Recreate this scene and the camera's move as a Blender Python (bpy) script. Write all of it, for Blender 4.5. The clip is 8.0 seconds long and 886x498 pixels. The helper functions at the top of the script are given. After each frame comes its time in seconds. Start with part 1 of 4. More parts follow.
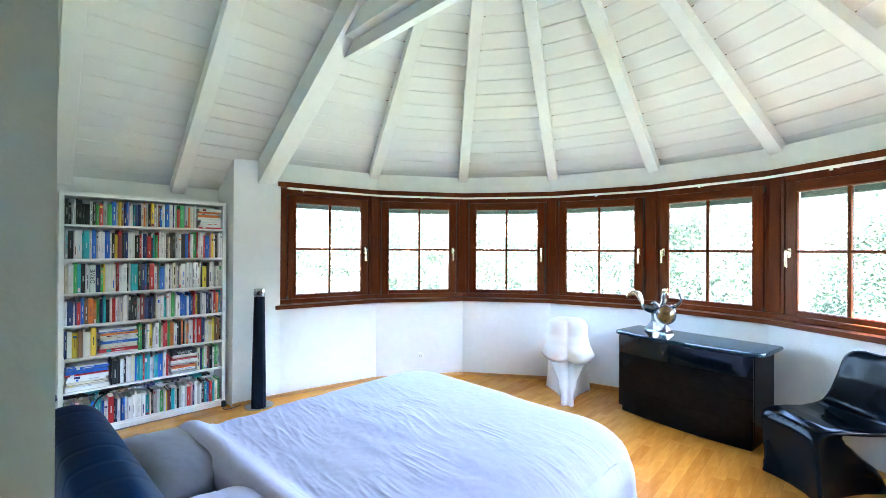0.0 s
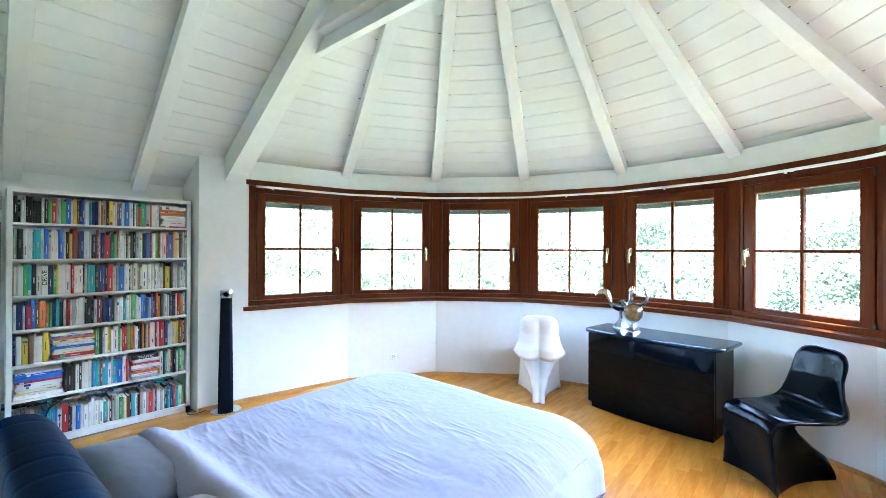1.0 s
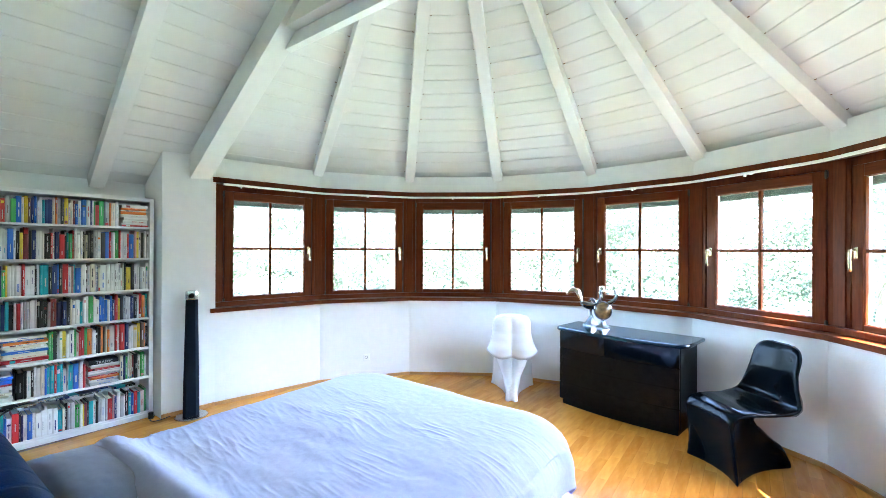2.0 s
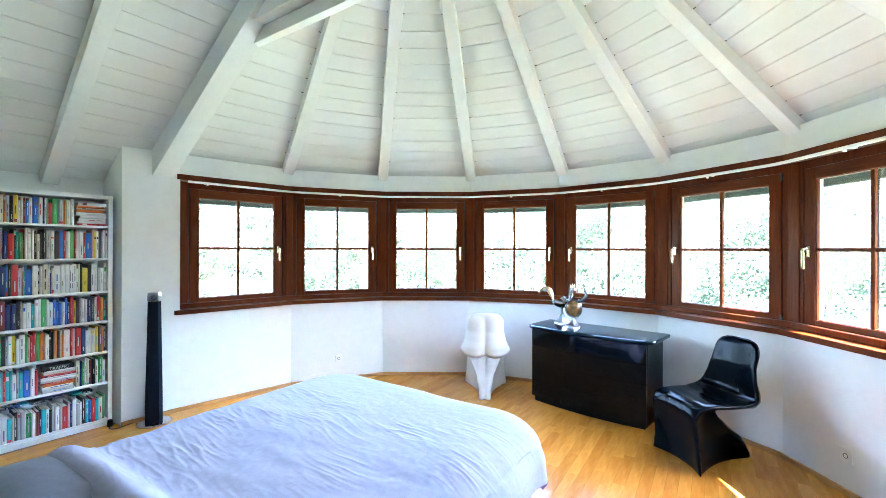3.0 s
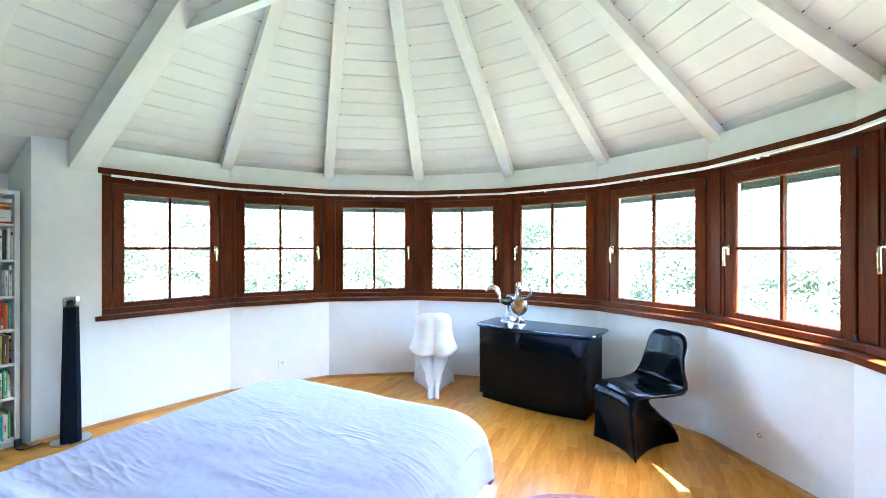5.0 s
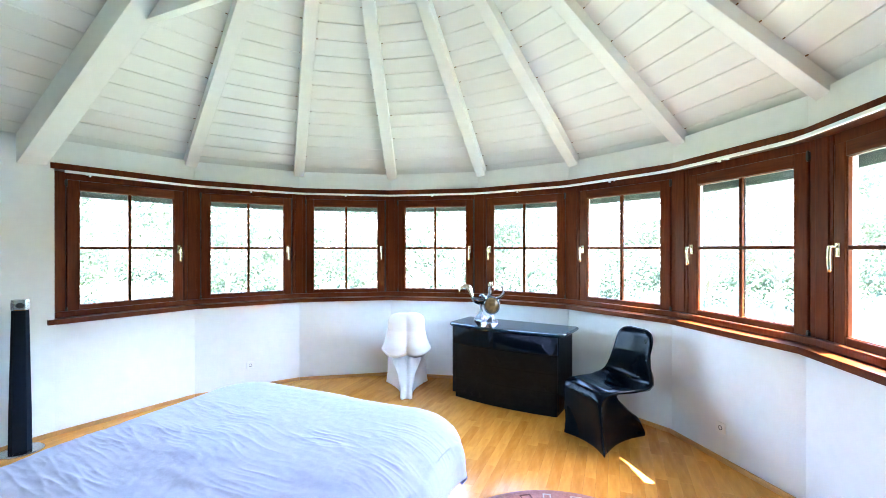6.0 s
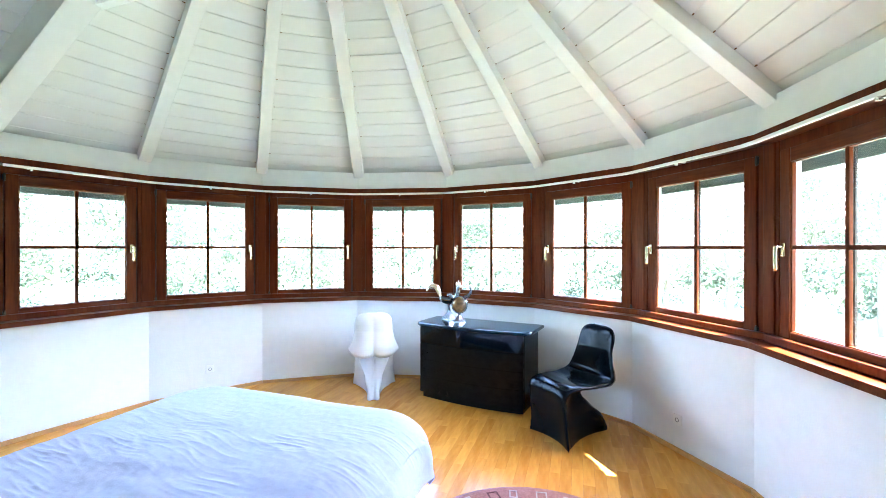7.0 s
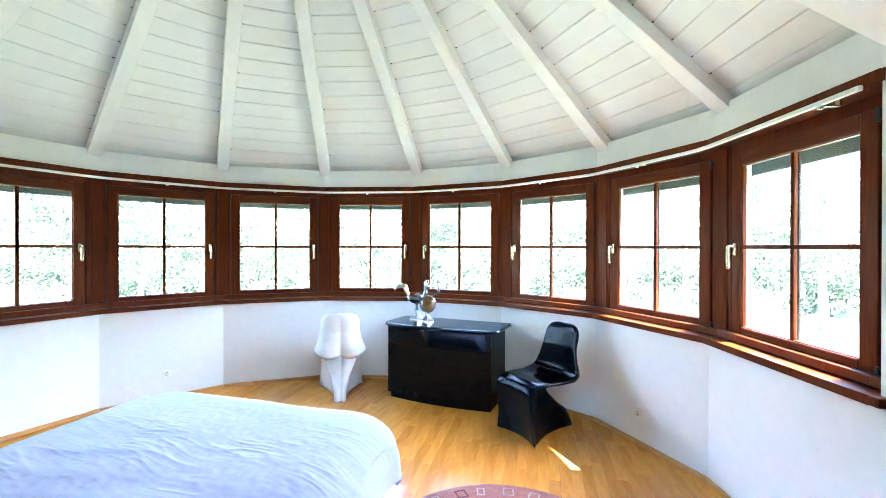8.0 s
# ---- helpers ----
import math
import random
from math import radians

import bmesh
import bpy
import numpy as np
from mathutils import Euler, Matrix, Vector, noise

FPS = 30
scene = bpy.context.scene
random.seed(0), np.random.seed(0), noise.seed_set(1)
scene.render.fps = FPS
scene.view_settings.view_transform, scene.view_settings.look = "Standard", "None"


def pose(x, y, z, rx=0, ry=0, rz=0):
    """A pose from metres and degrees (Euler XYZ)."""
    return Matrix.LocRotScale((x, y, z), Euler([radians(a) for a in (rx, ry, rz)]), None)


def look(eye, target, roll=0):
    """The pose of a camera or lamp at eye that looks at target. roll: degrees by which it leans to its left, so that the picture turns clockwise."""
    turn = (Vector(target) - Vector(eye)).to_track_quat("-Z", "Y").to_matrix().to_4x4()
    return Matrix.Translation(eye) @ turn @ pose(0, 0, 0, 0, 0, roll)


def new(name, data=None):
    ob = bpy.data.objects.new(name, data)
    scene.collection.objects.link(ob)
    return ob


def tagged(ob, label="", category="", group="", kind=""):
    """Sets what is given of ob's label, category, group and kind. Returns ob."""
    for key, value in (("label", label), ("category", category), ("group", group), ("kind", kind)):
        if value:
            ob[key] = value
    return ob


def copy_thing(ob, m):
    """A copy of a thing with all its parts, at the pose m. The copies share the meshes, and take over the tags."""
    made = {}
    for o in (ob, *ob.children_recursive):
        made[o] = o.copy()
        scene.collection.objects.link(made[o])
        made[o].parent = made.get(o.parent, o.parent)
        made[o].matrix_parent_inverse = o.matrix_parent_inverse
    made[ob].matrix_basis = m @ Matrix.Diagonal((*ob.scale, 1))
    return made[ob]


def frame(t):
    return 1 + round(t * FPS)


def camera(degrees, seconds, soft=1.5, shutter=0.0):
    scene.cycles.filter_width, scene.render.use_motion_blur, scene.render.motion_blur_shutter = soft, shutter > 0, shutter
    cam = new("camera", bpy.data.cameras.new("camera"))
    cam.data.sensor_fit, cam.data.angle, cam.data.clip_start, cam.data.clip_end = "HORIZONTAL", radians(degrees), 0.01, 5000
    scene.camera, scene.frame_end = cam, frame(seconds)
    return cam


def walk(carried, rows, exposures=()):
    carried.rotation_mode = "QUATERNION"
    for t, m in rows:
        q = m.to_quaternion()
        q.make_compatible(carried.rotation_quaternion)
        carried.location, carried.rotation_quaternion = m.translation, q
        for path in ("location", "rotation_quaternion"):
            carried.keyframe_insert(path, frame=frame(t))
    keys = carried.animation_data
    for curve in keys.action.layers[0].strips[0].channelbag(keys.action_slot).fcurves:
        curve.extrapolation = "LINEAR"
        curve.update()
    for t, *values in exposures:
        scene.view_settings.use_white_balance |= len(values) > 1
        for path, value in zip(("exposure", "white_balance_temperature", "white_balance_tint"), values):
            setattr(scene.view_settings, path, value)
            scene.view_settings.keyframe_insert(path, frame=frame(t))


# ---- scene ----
cam = camera(92.08, 8.0, soft=0.72)
WALK = [
    (0.0, 1.386, -1.928, 1.431, 42.776, 0.166, -0.302),
    (0.5, 1.386, -1.924, 1.431, 41.124, 0.150, -0.282),
    (1.0, 1.386, -1.920, 1.431, 39.236, 0.146, -0.280),
    (1.5, 1.386, -1.916, 1.431, 37.513, 0.137, -0.265),
    (3.0, 1.387, -1.905, 1.430, 32.273, 0.070, -0.160),
    (3.5, 1.387, -1.901, 1.429, 30.610, 0.045, -0.100),
    (4.0, 1.388, -1.897, 1.429, 28.841, 0.045, -0.066),
    (4.5, 1.388, -1.893, 1.429, 27.128, 0.034, -0.030),
    (6.0, 1.389, -1.881, 1.429, 21.898, -0.038, 0.010),
    (6.5, 1.389, -1.877, 1.430, 19.833, -0.078, 0.000),
    (7.0, 1.389, -1.873, 1.430, 17.619, -0.117, -0.040),
    (7.5, 1.389, -1.869, 1.430, 15.514, -0.150, -0.055),
    (8.0, 1.390, -1.865, 1.430, 13.394, -0.205, -0.080),
]
walk(cam, [(t, pose(x, y, z, 90 + p, r, w)) for t, x, y, z, w, p, r in WALK],
     exposures=[(0.0, 6.09, 5900, 12), (8.0, 6.07, 5900, 12)])

# ---- light ----
SUN_AZ, SUN_EL = 16.0, 55.0        # degrees: azimuth from +x towards +y, elevation
world = bpy.data.worlds.new("sky")
scene.world = world
world.use_nodes = True
wn = world.node_tree
sky = wn.nodes.new("ShaderNodeTexSky")
sky.sky_type, sky.sun_disc = "NISHITA", False
sky.sun_elevation, sky.sun_rotation = radians(SUN_EL), radians(90 - SUN_AZ)
wn.nodes["Background"].inputs["Strength"].default_value = 0.15
wn.links.new(sky.outputs[0], wn.nodes["Background"].inputs["Color"])
sun = new("sun", bpy.data.lights.new("sun", "SUN"))
sun.data.energy, sun.data.angle, sun.data.color = 2.65, radians(0.5), (1.0, 0.95, 0.87)
sun.matrix_world = look((20 * math.cos(radians(SUN_AZ)), 20 * math.sin(radians(SUN_AZ)), 20 * math.tan(radians(SUN_EL))), (0, 0, 0))


# ---- materials ----
def material(name, low, high, rough=0.5, metal=0.0, grain=8.0, stretch=(1, 1, 1), bump=0.0, bump_scale=60.0, coat=0.0, rough_var=0.1, vary=0.0, sheen=0.0, spec=0.5):
    """Two-scale noise between two base colours, with roughness variation and fine relief."""
    m = bpy.data.materials.new(name)
    m.use_nodes = True
    nt, lk = m.node_tree, m.node_tree.links
    b = nt.nodes["Principled BSDF"]
    co = nt.nodes.new("ShaderNodeTexCoord")
    mp = nt.nodes.new("ShaderNodeMapping")
    mp.inputs["Scale"].default_value = stretch
    lk.new(co.outputs["Object"], mp.inputs["Vector"])
    n1 = nt.nodes.new("ShaderNodeTexNoise")
    n1.inputs["Scale"].default_value, n1.inputs["Detail"].default_value = grain, 6.0
    n2 = nt.nodes.new("ShaderNodeTexNoise")
    n2.inputs["Scale"].default_value, n2.inputs["Detail"].default_value = grain * 0.14, 3.0
    lk.new(mp.outputs[0], n1.inputs["Vector"])
    lk.new(mp.outputs[0], n2.inputs["Vector"])
    add = nt.nodes.new("ShaderNodeMath")
    add.operation = "MULTIPLY_ADD"
    add.inputs[1].default_value = 0.6
    lk.new(n1.outputs["Fac"], add.inputs[0])
    half = nt.nodes.new("ShaderNodeMath")
    half.operation = "MULTIPLY"
    half.inputs[1].default_value = 0.4
    lk.new(n2.outputs["Fac"], half.inputs[0])
    lk.new(half.outputs[0], add.inputs[2])
    src = add.outputs[0]
    if vary:
        oi = nt.nodes.new("ShaderNodeObjectInfo")
        mv = nt.nodes.new("ShaderNodeMath")
        mv.operation = "MULTIPLY_ADD"
        mv.inputs[1].default_value, mv.inputs[2].default_value = vary, -vary / 2
        lk.new(oi.outputs["Random"], mv.inputs[0])
        gi = nt.nodes.new("ShaderNodeNewGeometry")
        mg = nt.nodes.new("ShaderNodeMath")
        mg.operation = "MULTIPLY_ADD"
        mg.inputs[1].default_value, mg.inputs[2].default_value = vary, -vary / 2
        lk.new(gi.outputs["Random Per Island"], mg.inputs[0])
        s1 = nt.nodes.new("ShaderNodeMath")
        lk.new(mv.outputs[0], s1.inputs[0])
        lk.new(mg.outputs[0], s1.inputs[1])
        s2 = nt.nodes.new("ShaderNodeMath")
        lk.new(src, s2.inputs[0])
        lk.new(s1.outputs[0], s2.inputs[1])
        src = s2.outputs[0]
    ramp = nt.nodes.new("ShaderNodeValToRGB")
    ramp.color_ramp.elements[0].position, ramp.color_ramp.elements[1].position = 0.3, 0.7
    ramp.color_ramp.elements[0].color, ramp.color_ramp.elements[1].color = (*low, 1), (*high, 1)
    lk.new(src, ramp.inputs[0])
    lk.new(ramp.outputs[0], b.inputs["Base Color"])
    rr = nt.nodes.new("ShaderNodeMapRange")
    rr.inputs["To Min"].default_value = max(0.02, rough - rough_var * rough)
    rr.inputs["To Max"].default_value = min(1.0, rough + rough_var * rough)
    lk.new(n2.outputs["Fac"], rr.inputs["Value"])
    lk.new(rr.outputs[0], b.inputs["Roughness"])
    b.inputs["Metallic"].default_value = metal
    b.inputs["Specular IOR Level"].default_value = spec
    b.inputs["Coat Weight"].default_value = coat
    b.inputs["Coat Roughness"].default_value = 0.08
    b.inputs["Sheen Weight"].default_value = sheen
    if bump:
        n3 = nt.nodes.new("ShaderNodeTexNoise")
        n3.inputs["Scale"].default_value, n3.inputs["Detail"].default_value = bump_scale, 4.0
        lk.new(mp.outputs[0], n3.inputs["Vector"])
        bp = nt.nodes.new("ShaderNodeBump")
        bp.inputs["Strength"].default_value, bp.inputs["Distance"].default_value = bump, 0.01
        lk.new(n3.outputs["Fac"], bp.inputs["Height"])
        lk.new(bp.outputs[0], b.inputs["Normal"])
    return m


def glass(name):
    m = bpy.data.materials.new(name)
    m.use_nodes = True
    nt, lk = m.node_tree, m.node_tree.links
    nt.nodes.remove(nt.nodes["Principled BSDF"])
    tr, gl = nt.nodes.new("ShaderNodeBsdfTransparent"), nt.nodes.new("ShaderNodeBsdfGlossy")
    mix, lw = nt.nodes.new("ShaderNodeMixShader"), nt.nodes.new("ShaderNodeLayerWeight")
    po, ma = nt.nodes.new("ShaderNodeMath"), nt.nodes.new("ShaderNodeMath")
    lw.inputs["Blend"].default_value = 0.5
    po.operation, ma.operation = "POWER", "MULTIPLY_ADD"
    po.inputs[1].default_value, ma.inputs[1].default_value, ma.inputs[2].default_value = 5.0, 0.7, 0.025
    lk.new(lw.outputs["Facing"], po.inputs[0])
    lk.new(po.outputs[0], ma.inputs[0])
    gl.inputs["Roughness"].default_value = 0.01
    tr.inputs["Color"].default_value = (0.98, 0.99, 0.985, 1)
    lk.new(ma.outputs[0], mix.inputs[0])
    lk.new(tr.outputs[0], mix.inputs[1])
    lk.new(gl.outputs[0], mix.inputs[2])
    lk.new(mix.outputs[0], nt.nodes["Material Output"].inputs["Surface"])
    return m


PLASTER = material("wall_plaster", (0.78, 0.785, 0.78), (0.83, 0.83, 0.825), 0.85, grain=14, bump=0.12, bump_scale=90)
HALL = material("grey_green_plaster", (0.57, 0.64, 0.59), (0.63, 0.70, 0.65), 0.8, grain=10, bump=0.1, bump_scale=90)
BOARD = material("white_painted_boards", (0.69, 0.70, 0.67), (0.74, 0.745, 0.715), 0.5, grain=9, stretch=(0.5, 1.2, 1), bump=0.03, bump_scale=140, vary=0.22)
GROOVE = material("board_groove", (0.50, 0.48, 0.45), (0.60, 0.57, 0.53), 0.8, grain=20)
BEAM = material("white_painted_beam", (0.71, 0.72, 0.69), (0.78, 0.78, 0.75), 0.4, grain=12, bump=0.10, bump_scale=40)
MAHOGANY = material("mahogany_varnish", (0.068, 0.0145, 0.003), (0.145, 0.034, 0.0072), 0.34, grain=26, stretch=(3, 3, 0.25), bump=0.05, bump_scale=90, spec=0.09)
MAHOGANY_FLAT = material("mahogany_varnish_lengthwise", (0.068, 0.0145, 0.003), (0.145, 0.034, 0.0072), 0.30, grain=26, stretch=(0.25, 3, 3), bump=0.05, bump_scale=90, spec=0.12)
PARQUET = material("maple_parquet", (0.53, 0.200, 0.027), (0.75, 0.345, 0.062), 0.22, grain=14, stretch=(2, 0.35, 1), bump=0.015, bump_scale=140, spec=0.5, vary=0.24)
PARQUET_GAP = material("parquet_joint", (0.13, 0.06, 0.02), (0.2, 0.09, 0.03), 0.7)
SKIRTING = material("maple_skirting", (0.48, 0.22, 0.05), (0.62, 0.31, 0.085), 0.4, grain=30, stretch=(0.3, 3, 3))
SHELF_WHITE = material("white_shelf_laminate", (0.80, 0.80, 0.80), (0.85, 0.85, 0.85), 0.4, grain=10)
SATIN_BLACK = material("black_satin_lacquer", (0.003, 0.004, 0.005), (0.006, 0.007, 0.008), 0.25, grain=6, spec=0.06)
# Teal base colour paints in the sky that the black top reflects.
LACQUER = material("black_lacquer_teal_reflection", (0.003, 0.013, 0.021), (0.005, 0.021, 0.032), 0.07, grain=6, bump=0.015, bump_scale=14, spec=0.25)
DRAWER_GLOSS = material("black_gloss_drawer", (0.0015, 0.003, 0.005), (0.003, 0.006, 0.010), 0.06, grain=6, bump=0.02, bump_scale=10, spec=0.3)
GRANITE = material("black_flecked_lacquer", (0.002, 0.002, 0.003), (0.010, 0.009, 0.009), 0.10, grain=120, bump=0.012, bump_scale=60, spec=0.12)
# Blue-green tint in the base stands in for sky reflected on black plastic.
BLACK_SHELL = material("black_plastic_sky_reflection", (0.001, 0.0025, 0.0045), (0.002, 0.005, 0.008), 0.17, grain=5, spec=0.07)
WHITE_SHELL = material("white_moulded_plastic", (0.80, 0.80, 0.79), (0.86, 0.86, 0.85), 0.22, grain=5, coat=0.2)
LINEN = material("pale_blue_cotton", (0.382, 0.362, 0.500), (0.425, 0.405, 0.545), 0.85, grain=60, bump=0.10, bump_scale=420, sheen=0.15)
LINEN_GREY = material("grey_satin_cotton", (0.090, 0.096, 0.135), (0.120, 0.128, 0.175), 0.34, grain=40, bump=0.08, bump_scale=300, sheen=0.2)
LEATHER = material("navy_leather", (0.0006, 0.009, 0.032), (0.002, 0.017, 0.056), 0.38, grain=30, bump=0.12, bump_scale=220, spec=0.025)
MATTRESS = material("mattress_ticking", (0.55, 0.56, 0.58), (0.65, 0.66, 0.68), 0.9, grain=40)
STEEL = material("brushed_steel", (0.50, 0.50, 0.49), (0.66, 0.65, 0.63), 0.25, metal=1.0, grain=60, stretch=(4, 4, 0.4))
CHROME = material("polished_silver", (0.17, 0.18, 0.20), (0.36, 0.37, 0.39), 0.18, metal=1.0, grain=20, bump=0.05, bump_scale=40)
BRASS = material("satin_brass_nickel", (0.62, 0.52, 0.34), (0.78, 0.68, 0.48), 0.22, metal=1.0, grain=20)
AMBER = material("amber_shell_inlay", (0.02, 0.008, 0.004), (0.42, 0.22, 0.07), 0.15, grain=34, coat=0.6)
DARK_CLOTH = material("black_speaker_cloth", (0.003, 0.007, 0.015), (0.007, 0.013, 0.026), 0.7, grain=300, bump=0.15, bump_scale=500, spec=0.12)
SHUTTER = material("grey_shutter_aluminium", (0.07, 0.105, 0.10), (0.12, 0.155, 0.15), 0.5, grain=14)
RAIL = material("white_enamel", (0.84, 0.84, 0.83), (0.88, 0.88, 0.87), 0.3, grain=10)
SPEAKER_GREY = material("pale_grey_plastic", (0.32, 0.36, 0.34), (0.40, 0.44, 0.42), 0.5, grain=14)
TEAL_GLOSS = material("teal_gloss_board", (0.055, 0.105, 0.105), (0.09, 0.155, 0.15), 0.28, grain=3, bump=0.02, bump_scale=6, spec=0.4)
INSERT = material("grey_socket_insert", (0.08, 0.08, 0.08), (0.13, 0.13, 0.13), 0.4, grain=10)
SOCKET = material("white_socket_plastic", (0.80, 0.80, 0.77), (0.85, 0.85, 0.82), 0.35, grain=10)
DARK = material("dark_plastic", (0.012, 0.012, 0.012), (0.03, 0.03, 0.03), 0.5, grain=10)
HINGE = material("bronze_hinge_metal", (0.035, 0.030, 0.025), (0.09, 0.08, 0.068), 0.4, metal=0.8, grain=20)
RUG_RED = material("rose_rug_pile", (0.22, 0.075, 0.065), (0.40, 0.17, 0.14), 0.95, grain=70, bump=0.5, bump_scale=300)
RUG_DARK = material("maroon_rug_pile", (0.09, 0.020, 0.022), (0.15, 0.036, 0.036), 0.95, grain=70, bump=0.5, bump_scale=300)
RUG_BLUE = material("slate_rug_pile", (0.08, 0.085, 0.12), (0.14, 0.15, 0.20), 0.95, grain=70, bump=0.5, bump_scale=300)
RUG_PALE = material("pale_rug_pile", (0.36, 0.27, 0.25), (0.46, 0.36, 0.33), 0.95, grain=70, bump=0.5, bump_scale=300)
PAGES = material("book_pages", (0.62, 0.58, 0.50), (0.74, 0.71, 0.64), 0.9, grain=80, stretch=(1, 1, 1))
ROOF = material("roof_underside", (0.30, 0.22, 0.15), (0.42, 0.32, 0.22), 0.8, grain=20)
RENDER_WALL = material("outer_render", (0.62, 0.60, 0.55), (0.72, 0.70, 0.65), 0.9, grain=14)
GRASS = material("dry_pale_meadow", (0.105, 0.13, 0.07), (0.175, 0.205, 0.125), 0.9, grain=3, bump=0.6, bump_scale=20)
LEAF = material("tree_leaves", (0.056, 0.076, 0.045), (0.096, 0.120, 0.078), 0.55, grain=3, vary=0.5)
BARK = material("tree_bark", (0.07, 0.055, 0.04), (0.15, 0.12, 0.09), 0.9, grain=12, stretch=(1, 1, 0.3), bump=0.5, bump_scale=20)
GLASS = glass("window_glass")


def let_through(m, share):
    """Thin leaves let part of the light through to their other side."""
    nt = m.node_tree
    b, ramp = nt.nodes["Principled BSDF"], [n for n in nt.nodes if n.type == "VALTORGB"][0]
    tl, mix = nt.nodes.new("ShaderNodeBsdfTranslucent"), nt.nodes.new("ShaderNodeMixShader")
    mix.inputs[0].default_value = share
    nt.links.new(ramp.outputs[0], tl.inputs["Color"])
    nt.links.new(b.outputs[0], mix.inputs[1])
    nt.links.new(tl.outputs[0], mix.inputs[2])
    nt.links.new(mix.outputs[0], nt.nodes["Material Output"].inputs["Surface"])


let_through(LEAF, 0.6)


# ---- mesh tools ----
def part(name, bm, mat, parent=None, label="", smooth=False):
    """Links a bmesh as one mesh object, under its thing where one is given."""
    bmesh.ops.recalc_face_normals(bm, faces=bm.faces)
    if smooth:
        for f in bm.faces:
            f.smooth = True
    me = bpy.data.meshes.new(name)
    bm.to_mesh(me)
    bm.free()
    for m in (mat if isinstance(mat, (list, tuple)) else [mat]):
        me.materials.append(m)
    ob = new(name, me)
    if parent:
        ob.parent = parent
    if label:
        tagged(ob, label)
    return ob


def thing(name, label, category, at=Matrix(), group="", kind=""):
    ob = new(name)
    ob.empty_display_size = 0.1
    ob.matrix_world = at
    return tagged(ob, label, category, group, kind)


def box(lo, hi, bevel=0.0, bm=None, m=None, segments=2):
    """A box between two corners, with rounded edges."""
    b = bmesh.new()
    r = bmesh.ops.create_cube(b, size=1)
    for v in r["verts"]:
        v.co = Vector([l + (c + 0.5) * (h - l) for c, l, h in zip(v.co, lo, hi)])
    if bevel:
        bmesh.ops.bevel(b, geom=b.edges[:], offset=bevel, segments=segments, profile=0.6, affect="EDGES")
    if m:
        bmesh.ops.transform(b, matrix=m, verts=b.verts)
    if bm is None:
        return b
    join(bm, b)
    return bm


def join(bm, other):
    me = bpy.data.meshes.new("tmp")
    other.to_mesh(me)
    other.free()
    bm.from_mesh(me)
    bpy.data.meshes.remove(me)
    return bm


def prism(points, z0, z1, bm=None):
    """An upright prism over a plan outline."""
    bm = bm or bmesh.new()
    lo = [bm.verts.new((x, y, z0)) for x, y in points]
    hi = [bm.verts.new((x, y, z1)) for x, y in points]
    bm.faces.new(lo[::-1])
    bm.faces.new(hi)
    n = len(points)
    for i in range(n):
        bm.faces.new((lo[i], lo[(i + 1) % n], hi[(i + 1) % n], hi[i]))
    return bm


def hexa(bottom, top, bm=None):
    """A solid between two quads given corner by corner."""
    bm = bm or bmesh.new()
    a = [bm.verts.new(p) for p in bottom]
    b = [bm.verts.new(p) for p in top]
    bm.faces.new(a[::-1])
    bm.faces.new(b)
    for i in range(4):
        bm.faces.new((a[i], a[(i + 1) % 4], b[(i + 1) % 4], b[i]))
    return bm


def rings(loops, bm=None, close=True, cap=True):
    """Skins a row of closed loops of points."""
    bm = bm or bmesh.new()
    vs = [[bm.verts.new(p) for p in l] for l in loops]
    n = len(vs[0])
    for a, b in zip(vs, vs[1:]):
        for i in range(n if close else n - 1):
            bm.faces.new((a[i], a[(i + 1) % n], b[(i + 1) % n], b[i]))
    if cap:
        bm.faces.new(vs[0][::-1])
        bm.faces.new(vs[-1])
    return bm


def tube(points, radii, sides=12, bm=None, flat=1.0):
    """A tapered tube along a row of points."""
    pts = [Vector(p) for p in points]
    loops = []
    side = None
    for i, p in enumerate(pts):
        d = (pts[min(i + 1, len(pts) - 1)] - pts[max(i - 1, 0)]).normalized()
        if side is None:
            side = d.orthogonal().normalized()
        side = (side - d * side.dot(d)).normalized()
        up = d.cross(side)
        r = radii[i] if isinstance(radii, (list, tuple)) else radii
        loops.append([p + r * (math.cos(a) * side + flat * math.sin(a) * up) for a in (2 * math.pi * k / sides for k in range(sides))])
    return rings(loops, bm)


def lathe(profile, sides=24, bm=None, m=None):
    """Turns a row of (radius, height) about the z axis."""
    b = rings([[(r * math.cos(2 * math.pi * k / sides), r * math.sin(2 * math.pi * k / sides), z) for k in range(sides)] for r, z in profile])
    if m:
        bmesh.ops.transform(b, matrix=m, verts=b.verts)
    return join(bm, b) if bm else b


def spline(points, n):
    """Smooth points through a row of control points (Catmull-Rom)."""
    p = [Vector(q) for q in points]
    p = [2 * p[0] - p[1]] + p + [2 * p[-1] - p[-2]]
    out = []
    spans = len(p) - 3
    for i in range(n):
        u = i / (n - 1) * spans
        k = min(int(u), spans - 1)
        u -= k
        a, b, c, d = p[k:k + 4]
        out.append(0.5 * (2 * b + (c - a) * u + (2 * a - 5 * b + 4 * c - d) * u * u + (3 * b - a - 3 * c + d) * u ** 3))
    return out


